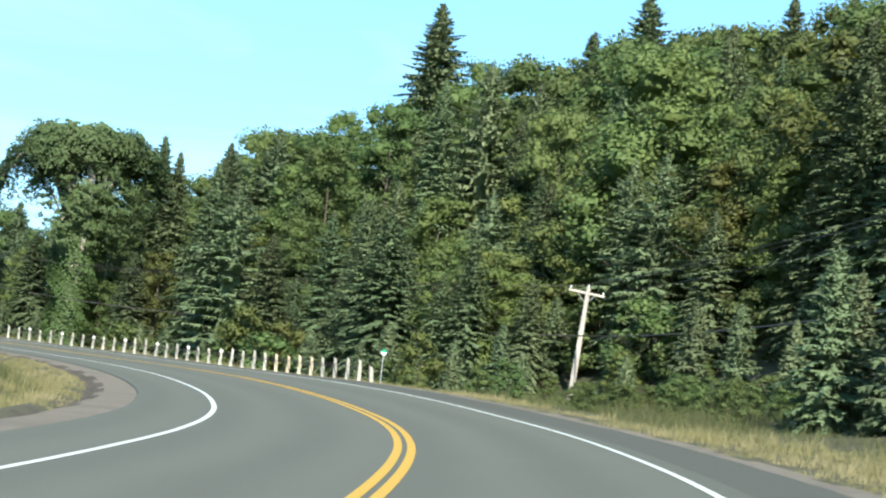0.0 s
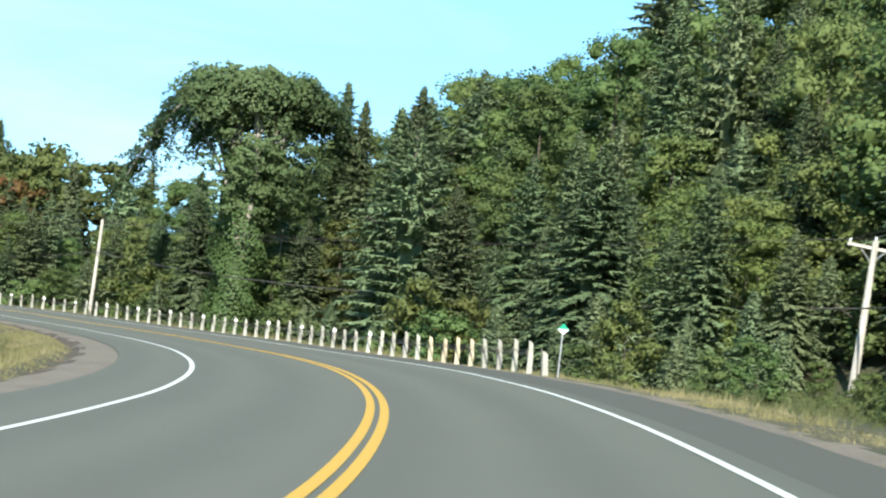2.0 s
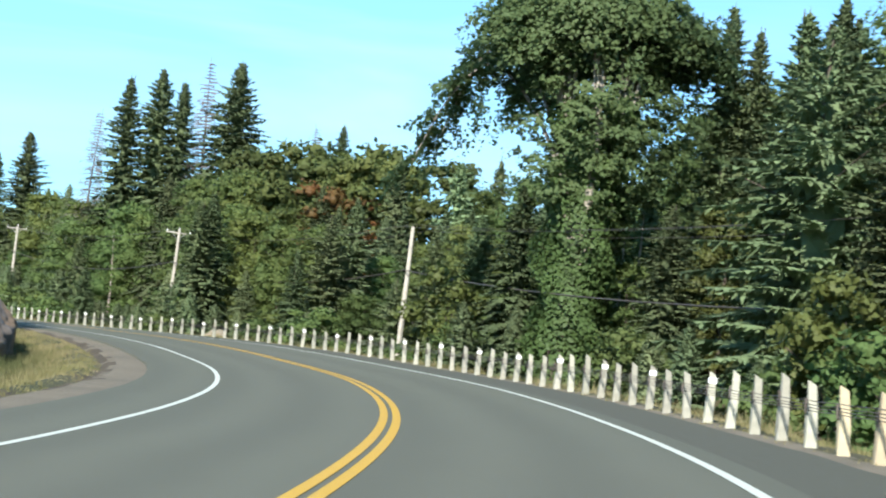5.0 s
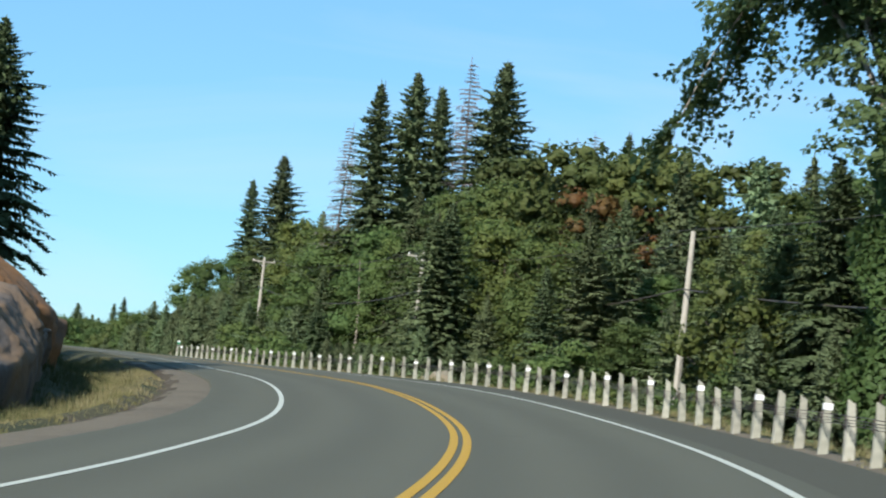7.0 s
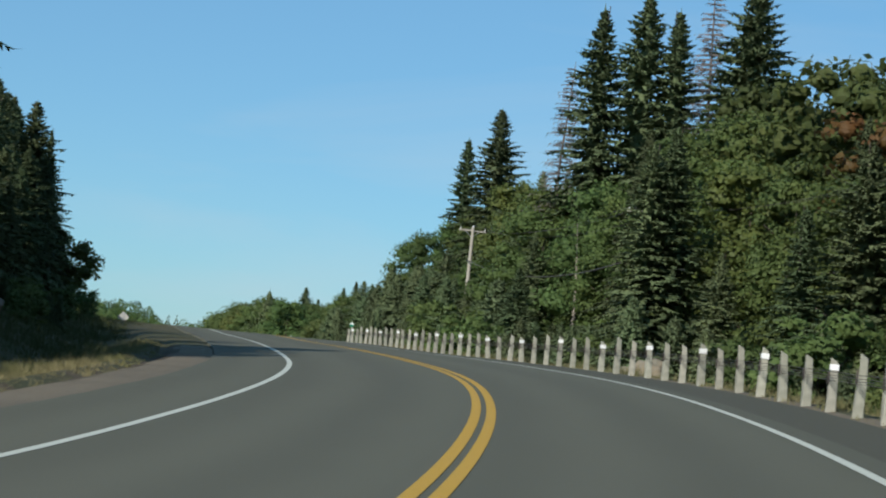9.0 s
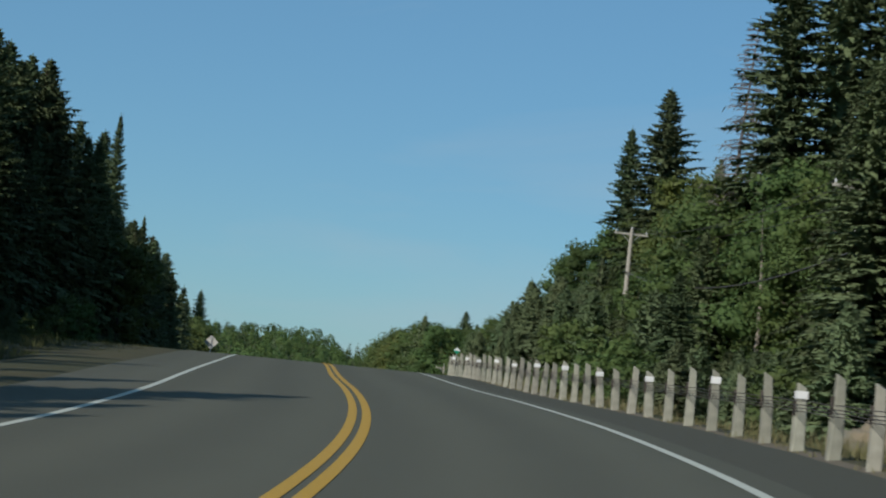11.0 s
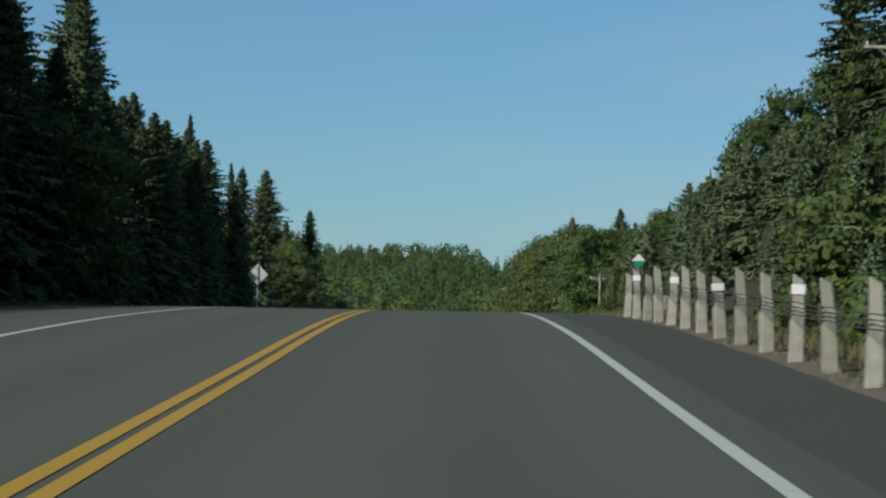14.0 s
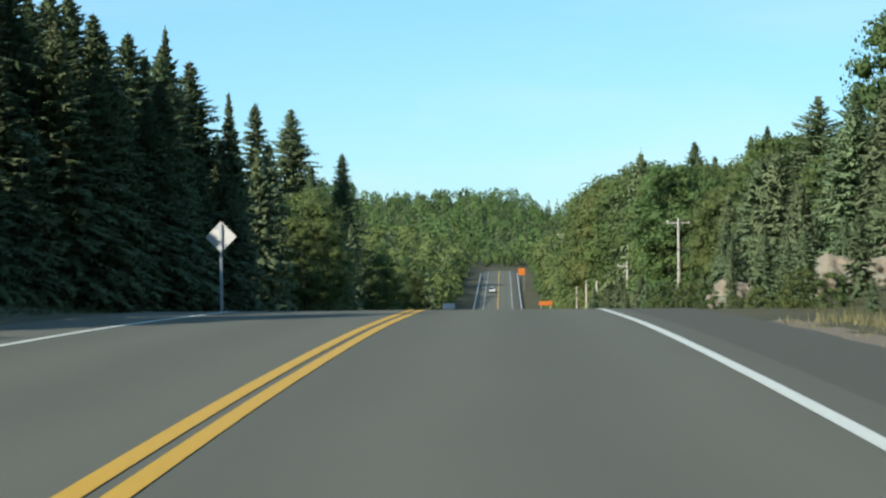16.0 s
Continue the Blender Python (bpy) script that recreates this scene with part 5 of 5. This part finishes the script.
def stepped_outcrop(label):
    """Two overhanging steps of rock: a grey one in front and a rusty slab leaning back over it."""
    root = new("rock_outcrop")
    base = Vector(spot(155, 10.4))
    root.matrix_world = Matrix.Translation(base)
    steps = (("front_step", 2, 134.5, 160.2, [134.5, 145, 152, 160.2], [10.2, 9.35, 9.75, 10.2], [0.2, 1.25, 1.45, 0.85], [0.5, 1.0, 1.1, 0.35], 0.9),
             ("rusty_slab", 5, 148.0, 166.2, [148, 156, 161, 164, 166.2], [11.2, 10.6, 10.1, 9.85, 10.5], [1.9, 1.75, 1.6, 1.4, 0.3], [1.5, 1.7, 1.5, 1.0, 0.5], 1.25))
    for name, seed, s0, s1, at, foot, ledge, rise, lean in steps:
        nu, nv = int((s1 - s0) * 6), 36
        verts, slots = [], []
        for i in range(nu + 1):
            s = s0 + (s1 - s0) * i / nu
            u = i / nu
            l0, h, r = (float(np.interp(s, at, c)) for c in (foot, ledge, rise))
            h *= 1 + 0.22 * noise.noise(Vector((s * 0.45, seed, 0)))
            end = 1.6 * abs(2 * u - 1) ** 9
            for j in range(nv + 1):
                v = j / nv
                low, mid, back = min(1, v / 0.4), min(1, max(0, (v - 0.4) / 0.38)), max(0, (v - 0.78) / 0.22)
                q = Vector((s * 0.55, v * 2.6, seed * 3.7))
                q += Vector((0.35 * noise.noise(q * 0.9), 0.25 * noise.noise(q * 1.1 + Vector((5, 0, 0))), 0))
                c = noise.voronoi(q)[1][0]
                d = q - c
                proud = 0.26 * noise.noise(c * 3.3) + 0.42 * d.x * noise.noise(c * 5.1) + 0.38 * d.y * noise.noise(c * 7.3 + Vector((2, 0, 0)))
                fine = 0.06 * noise.noise(q * 5) + 0.035 * noise.noise(q * 14)
                l = l0 + 0.32 * (1 - low) ** 1.3 + r * lean * mid ** 1.1 + 3.0 * back + end - proud - fine
                z = -0.7 + (h + 0.7) * low + r * mid + 0.3 * math.sin(back * 1.6) + 0.5 * (proud + fine) * mid
                verts.append(Vector(spot(s + 0.25 * proud, l0)) - base + (Vector(spot(s, l)) - Vector(spot(s, l0))) * Vector((1, 1, 0)) + Vector((0, 0, z)))
        w = nv + 1
        faces = [(i * w + j, (i + 1) * w + j, (i + 1) * w + j + 1, i * w + j + 1) for i in range(nu) for j in range(nv)]
        link_mesh(name, verts, faces, ROCK_RUST if seed == 5 else ROCK, root, smooth=True)
    tagged(root, label, "rock")


stepped_outcrop("overhanging grey rock with a rusty orange slab in the cutting")
outcrop(174, 11.6, 12.0, 1.5, 3, "shaded grey rock ledge under the spruces")
for k, (s, l, z) in enumerate(((300, -9.4, (1.5, 1.0, 0.75)), (303, -12.2, (1.2, 0.9, 0.8)), (294, -12.6, (1.2, 0.8, 0.95)), (289, -11.2, (1.3, 0.9, 0.8)), (280, -10.2, (0.9, 0.7, 0.55)), (285, -12.8, (1.3, 0.9, 0.95)), (291.5, -14.6, (1.0, 0.8, 0.9)))):
    rock("boulder", s, l, z, 10 + k, ROCK_TAN, "rounded tan boulder on the rising bank", "boulders on the bank", 0.15, k * 50)
rock("boulder", 189, -8.4, (1.5, 0.9, 0.8), 30, ROCK_TAN, "pale grey boulder behind the guide posts", "boulders on the bank", 0.5)


# ---- grass on the verges ----
def grass(name, s0, s1, l0, l1, per_m2, height, material, label, seed):
    g = np.random.RandomState(seed)
    n = int((s1 - s0) * abs(l1 - l0) * per_m2)
    ss, ls = s0 + g.rand(n) * (s1 - s0), l0 + (l1 - l0) * g.rand(n)
    i = np.clip(((ss - RS[0]) / STEP).astype(int), 0, len(RS) - 2)
    f = (ss - RS[0]) / STEP - i
    xy = RXY[i] * (1 - f)[:, None] + RXY[i + 1] * f[:, None] + RN[i] * ls[:, None]
    z = profile(ss, ls)
    clump = 0.45 + 0.9 * (0.5 + 0.5 * np.sin(ss * 1.9 + 2.1 * np.sin(ls * 2.3)) * np.sin(ss * 0.47 + ls))
    edge = np.abs(ls) - min(abs(l0), abs(l1))
    patch = np.sin(ss * 0.31 + ls * 0.9) + np.sin(ss * 0.83 - ls * 1.7 + seed) + 0.9 * np.sin(ss * 2.3 + 1.3 * ls)
    clump = clump * (0.3 + 0.7 * bump_at(edge, 0.0, 1.3)) * (0.25 + 0.75 * bump_at(patch, -1.2, 0.6))
    tris = []
    for b in range(6):
        a = g.rand(n) * 6.283
        hgt = height * clump * (0.5 + 0.8 * g.rand(n))
        off = g.randn(n, 2) * 0.09
        base = np.concatenate([xy + off, z[:, None] - 0.02], 1)
        w = 0.006 + 0.009 * g.rand(n)
        side = np.stack([np.cos(a) * w, np.sin(a) * w, 0 * a], 1)
        lean_ = g.randn(n, 2) * 0.3 * hgt[:, None]
        tip = base + np.concatenate([lean_, hgt[:, None]], 1)
        tris.append(np.stack([base - side, base + side, tip], 1))
    o = new(name, tri_mesh(name, np.concatenate(tris), material))
    tagged(o, label, "grass", kind="stuff")


grass("dry_grass", 18, 44, -5.7, -9.6, 20, 0.34, GRASS, "dry golden grass on the outer verge", 1)
grass("dry_grass", 104, 262, -5.45, -8.6, 12, 0.32, GRASS, "dry grass behind the guide posts", 2)
grass("dry_grass", 40, 190, 6.7, 9.0, 27, 0.28, GRASS, "dry straw-coloured grass on the inner verge", 3)
grass("dry_grass", 44, 104, -5.6, -7.2, 22, 0.2, GRASS, "sparse dry grass at the edge of the asphalt", 9)
grass("weeds", 18, 104, -7.0, -12.5, 7, 0.36, WEEDS, "green weeds at the forest edge", 4)
grass("weeds", 46, 104, -8.5, -21.0, 6, 0.65, WEEDS, "tall green weeds under the pole", 10)
grass("weeds", 104, 262, -7.0, -12.0, 5, 0.6, WEEDS, "green weeds on the bank below the road", 5)
grass("weeds", 250, 345, -6.2, -12.5, 7, 0.13, WEEDS, "green weeds on the rising bank", 6)
grass("weeds", 40, 220, 7.6, 12.0, 17, 0.34, WEEDS, "green weeds in the inner ditch", 7)
grass("weeds", 215, 345, 6.4, 12.5, 5, 0.16, WEEDS, "green weeds at the foot of the inner wood", 8)


# ---- guide posts and their cables ----
def guide_post(material, label, band=False, broken=False):
    root = new("guide_post")
    bm = bmesh.new()
    top = 0.62 if broken else 0.93
    box_bm(bm, -0.07, 0.07, -0.068, 0.068, -0.45, top, 0.012)
    long_edges = [e for e in bm.edges if abs(e.verts[0].co.z - e.verts[1].co.z) > 0.5]
    bmesh.ops.subdivide_edges(bm, edges=long_edges, cuts=5, use_grid_fill=True)
    for v in bm.verts:
        flare = 1.22 - 0.36 * min(1.0, max(0.0, v.co.z) / 0.75)
        v.co.y *= flare
        v.co.x *= flare
        if v.co.z > top - 0.1:
            v.co.z += 0.62 * v.co.x
        v.co.x += 0.008 * math.sin(v.co.z * 7 + v.co.y * 20)
        v.co.y += 0.009 * math.sin(v.co.z * 5.3 + 1.0)
    part("post_body", bm, material, root)
    if band:
        bm = bmesh.new()
        box_bm(bm, -0.072, 0.072, -0.068, 0.068, 0.745, 0.85, 0.003)
        part("reflector_band", bm, REFLECTOR, root, "bright white band")
    bm = bmesh.new()
    box_bm(bm, 0.066, 0.098, -0.018, 0.018, 0.52, 0.72, 0.004)
    part("cable_clamp", bm, CABLE, root, "rusty steel clamp")
    tagged(root, label, "guide post", "guide posts along the outer edge")
    return root


POST_L = -5.55
made = {}


def post_matrix(k, s):
    p = deck(s, POST_L - 0.3 * float(np.interp(s, [80, 110], [1, 0])), -0.07)
    return Matrix.Translation(p) @ Matrix.Rotation(radians(turn_of(s) + 90 + rng.uniform(-9, 9)), 4, "Z") @ Matrix.Rotation(radians(rng.gauss(0, 2.0)), 4, "Y") @ Matrix.Rotation(radians(rng.gauss(0, 2.2)), 4, "X") @ Matrix.Diagonal((1, 1, rng.uniform(0.94, 1.1), 1))


for k in range(84):
    s = 79.9 + 1.98 * k
    sort = "broken" if k == 0 else "cream" if 5 <= k <= 8 else "band" if k > 12 and k % 3 == 1 else "plain"
    m = post_matrix(k, s)
    if sort == "broken":
        m = m @ Matrix.Rotation(radians(9), 4, "X")
    if sort not in made:
        o = {"broken": lambda: guide_post(POST_WOOD, "short broken leaning grey guide post", broken=True),
             "cream": lambda: guide_post(POST_CREAM, "cream-painted wooden guide post with slanted top"),
             "band": lambda: guide_post(POST_WOOD, "weathered grey guide post with a white band", band=True),
             "plain": lambda: guide_post(POST_WOOD, "weathered grey wooden guide post with slanted top")}[sort]()
        o.matrix_world = m
        made[sort] = o
    else:
        copy_thing(made[sort], m)
for k, hgt in enumerate((0.56, 0.6, 0.64, 0.69)):
    pts = [deck(s, POST_L - 0.3 * float(np.interp(s, [80, 110], [1, 0])) + 0.105, hgt - 0.07 - 0.012 * (i % 2)) for i, s in enumerate(np.arange(81.9, 244.5, 1.0))]
    o = new("guide_cable", tri_mesh("guide_cable", tube_tris(pts, [0.0065] * len(pts), 5), CABLE))
    tagged(o, "slack steel cable strung along the guide posts", "cable", "guide cables")


# ---- poles and wires ----
def utility_pole(s, l, height, lean_deg=0.0, arm=True, turn=0.0, sink=0.5):
    root = new("utility_pole")
    p = spot(s, l, -sink)
    root.matrix_world = Matrix.Translation(p) @ Matrix.Rotation(radians(turn_of(s) + turn), 4, "Z") @ Matrix.Rotation(radians(lean_deg), 4, "X")
    H = height + sink
    o = new("pole_shaft", tri_mesh("pole_shaft", tube_tris([(0, 0, -0.5), (0, 0, H * 0.5), (0.02, 0, H)], [0.17, 0.145, 0.11], 10), POLE_WOOD))
    o.parent = root
    if arm:
        bm = bmesh.new()
        box_bm(bm, 0.1, 0.2, -1.05, 1.05, H - 0.34, H - 0.22, 0.01)
        crossarm = part("crossarm", bm, POLE_WOOD, root)
        for sg in (-1, 1):
            o = new("brace", tri_mesh("brace", tube_tris([(0.17, sg * 0.55, H - 0.3), (0.14, 0.0, H - 0.85)], [0.025, 0.025], 4), STEEL))
            o.parent = root
        for y in (-0.95, 0.0, 0.95):
            zz = H - 0.22 if y else H
            o = new("insulator", tri_mesh("insulator", tube_tris([(0.15 if y else 0.02, y, zz), (0.15 if y else 0.02, y, zz + 0.07), (0.15 if y else 0.02, y, zz + 0.16)], [0.02, 0.05, 0.03], 6), REFLECTOR))
            o.parent = crossarm
    o = new("wire_guard", tri_mesh("wire_guard", tube_tris([(-0.19, 0.06, 0.3), (-0.17, 0.06, H * 0.45)], [0.05, 0.05], 5), POLE_WOOD))
    o.parent = root
    tagged(root, "pale weathered wooden utility pole with a crossarm" if arm else "pale weathered wooden utility pole", "utility pole", "utility poles")
    return root.matrix_world, H


LINE = [(12, -21, 8.0, 0), (97, -22, 0, 4.5), (182, -17.1, 0, 1.8), (225.5, -17.6, 0, 2), (278.4, -18.4, 0, 1.0), (346, -27, 6.0, 0), (412, -17.4, 0, 0)]
TOPS = {97: 7.75, 182: 11.1, 225.5: 12.3, 278.4: 14.3, 412: 5.8}
ends = []
for s, l, hgt, ln in LINE:
    if s in TOPS:
        hgt = TOPS[s] - spot(s, l).z
    m, H = utility_pole(s, l, hgt, ln, s != 182)
    ends.append([m @ Vector((0.15, y, z)) for y, z in ((-0.95, H - 0.1), (0.95, H - 0.1), (0.02, H + 0.12), (0.2, H - 2.6))])
for s, l, tz in ((440, -14.5, 1.4), (455, -12, -0.8), (483, -12, -1.5), (516, -12, -2.0), (640, -13.6, 4.0)):
    utility_pole(s, l, max(4.0, tz - spot(s, l).z), 0, s in (440, 640))
for a, b in zip(ends[:-1], ends[1:]):
    for k in range(4):
        pts = [a[k].lerp(b[k], u) - Vector((0, 0, 4 * u * (1 - u) * (0.9 + 0.25 * (k == 3)))) for u in np.linspace(0, 1, 13)]
        o = new("overhead_wire", tri_mesh("overhead_wire", tube_tris(pts, [0.035 if k == 3 else 0.011] * 13, 5), CABLE))
        tagged(o, "thick dark cable strung between the poles" if k == 3 else "thin dark wire strung between the poles", "wire", "overhead wires")


# ---- signs ----
def diamond(bm, half, thick, x0):
    """A square plate on its corner, facing along x, with blunted corners."""
    c = 0.12 * half
    ring = []
    for a in range(4):
        d = Vector((0, math.cos(a * math.pi / 2), math.sin(a * math.pi / 2)))
        t = Vector((0, -d.z, d.y))
        ring += [d * (half - c) - t * c, d * half * 0.97, d * (half - c) + t * c]
    lo = [bm.verts.new(v + Vector((x0, 0, 0))) for v in ring]
    hi = [bm.verts.new(v + Vector((x0 + thick, 0, 0))) for v in ring]
    bm.faces.new(lo)
    bm.faces.new(list(reversed(hi)))
    for i in range(12):
        j = (i + 1) % 12
        bm.faces.new((lo[j], lo[i], hi[i], hi[j]))
    bmesh.ops.recalc_face_normals(bm, faces=bm.faces)


def marker(s, l, up_mat, low_mat, centre, label):
    root = new("marker_sign")
    root.matrix_world = Matrix.Translation(spot(s, l)) @ Matrix.Rotation(radians(turn_of(s)), 4, "Z") @ Matrix.Rotation(radians(1), 4, "X")
    o = new("sign_post", tri_mesh("sign_post", tube_tris([(0, 0, -0.5), (0, 0, centre + 0.1)], [0.022, 0.022], 6), STEEL))
    o.parent = root
    for nm, mat, sg in (("upper_half", up_mat, 1), ("lower_half", low_mat, -1)):
        bm = bmesh.new()
        h = 0.155
        vs = [(0, h), (h, 0), (-h, 0)] if sg > 0 else [(0, -h), (-h, 0), (h, 0)]
        a = [bm.verts.new((-0.03, y, centre + z)) for y, z in vs]
        b = [bm.verts.new((-0.024, y, centre + z)) for y, z in vs]
        bm.faces.new(a)
        bm.faces.new(list(reversed(b)))
        for i in range(3):
            bm.faces.new((a[i], a[(i + 1) % 3], b[(i + 1) % 3], b[i]))
        bmesh.ops.recalc_face_normals(bm, faces=bm.faces)
        part(nm, bm, mat, root)
    tagged(root, label, "road sign")


marker(79.2, -6.05, SIGN_GREEN, SIGN_WHITE, 1.27, "small diamond marker, green over white, on a thin steel post")
marker(246.0, -5.9, SIGN_WHITE, SIGN_GREEN, 1.2, "small diamond marker, white over green, on a thin steel post")
warn = new("warning_sign")
warn.matrix_world = Matrix.Translation(spot(296, 7.3)) @ Matrix.Rotation(radians(turn_of(296)), 4, "Z")
WC = 5.06 - spot(296, 7.3).z
bm = bmesh.new()
box_bm(bm, -0.05, 0.03, -0.045, 0.045, -0.6, WC + 0.42, 0.008)
part("sign_post", bm, STEEL, warn)
bm = bmesh.new()
diamond(bm, 0.5, 0.012, 0.035)
for v in bm.verts:
    v.co.z += WC
part("sign_plate", bm, SIGN_GREY, warn, "bare grey metal back of the plate")
tagged(warn, "diamond warning sign on a steel post, grey back showing", "road sign")


# ---- far along the road ----
def far_panel(s, l, w, h, z0, mat, name, label, legs=True):
    root = new(name)
    p = spot(s, l)
    root.matrix_world = Matrix.Translation(p) @ Matrix.Rotation(radians(turn_of(s)), 4, "Z")
    z0 = z0 - p[2]
    bm = bmesh.new()
    box_bm(bm, -0.02, 0.02, -w / 2, w / 2, z0, z0 + h, 0.01)
    part("panel", bm, mat, root)
    if legs:
        for y in (-w * 0.35, w * 0.35):
            bm = bmesh.new()
            box_bm(bm, 0.025, 0.075, y - 0.03, y + 0.03, -0.5, z0 + h, 0.005)
            part("leg", bm, STEEL, root)
    tagged(root, label, "road sign")


# heights over zero, set so that the boards show past the crest from the camera
far_panel(775, -6.4, 1.9, 1.9, -7.7, ORANGE, "work_sign", "orange square road-work sign on two legs")
far_panel(430, -5.75, 1.35, 0.42, -2.5, ORANGE, "barrier", "orange barrier board on legs, raised to fit the camera's view")
far_panel(490, 5.6, 1.6, 0.75, -5.2, SIGN_WHITE, "barrier", "white board on legs, raised to fit the camera's view")


def guide_rail(l, s0, s1):
    root = new("guide_rail")
    root.matrix_world = Matrix.Identity(4)
    pts = [deck(s, l, 0.62) for s in np.arange(s0, s1, 8.0)]
    o = new("rail", tri_mesh("rail", tube_tris(pts, [0.16] * len(pts), 6), STEEL))
    o.parent = root
    for s in np.arange(s0, s1, 16.0):
        o = new("post", tri_mesh("post", tube_tris([deck(s, l, -0.5), deck(s, l, 0.75)], [0.09, 0.09], 6), POST_WOOD))
        o.parent = root
    tagged(root, "pale steel guide rail beside the far road", "guide rail", "guide rails of the far road")


guide_rail(5.6, 600, 850)
guide_rail(-5.6, 600, 850)


def small_car(s, l):
    root = new("car")
    root.matrix_world = Matrix.Translation(deck(s, l)) @ Matrix.Rotation(radians(turn_of(s) + 180), 4, "Z")
    paint = surface("car_paint", (0.6, 0.61, 0.62), 0.3, (0.5, 0.51, 0.52), 3.0, 0.5, metal=0.3)
    glass = surface("car_glass", (0.02, 0.025, 0.03), 0.1, (0.03, 0.03, 0.035), 3.0, 0.5, spec=0.6)
    tyre = surface("tyre_rubber", (0.02, 0.02, 0.02), 0.8, (0.03, 0.03, 0.03), 10.0, 0.5)
    bm = bmesh.new()
    box_bm(bm, -2.2, 2.2, -0.9, 0.9, 0.3, 0.85, 0.12)
    part("body", bm, paint, root)
    bm = bmesh.new()
    box_bm(bm, -1.6, 0.9, -0.78, 0.78, 0.85, 1.4, 0.1)
    for v in bm.verts:
        if v.co.z > 1.2:
            v.co.x *= 0.78
            v.co.y *= 0.88
    part("cabin_glass", bm, glass, root, "dark window glass")
    bm = bmesh.new()
    box_bm(bm, -1.2, 0.6, -0.66, 0.66, 1.4, 1.46, 0.03)
    part("roof", bm, paint, root)
    for x in (-1.35, 1.35):
        for y in (-0.85, 0.85):
            bm = bmesh.new()
            bmesh.ops.create_cone(bm, cap_ends=True, segments=16, radius1=0.32, radius2=0.32, depth=0.2, matrix=Matrix.Translation((x, y, 0.32)) @ Matrix.Rotation(radians(90), 4, "X"))
            part("wheel", bm, tyre, root)
    for y in (-0.62, 0.62):
        bm = bmesh.new()
        box_bm(bm, 2.17, 2.22, y - 0.16, y + 0.16, 0.6, 0.74, 0.02)
        part("headlight", bm, REFLECTOR, root)
    tagged(root, "small silver car far off in the oncoming lane", "car")


small_car(765, 1.7)
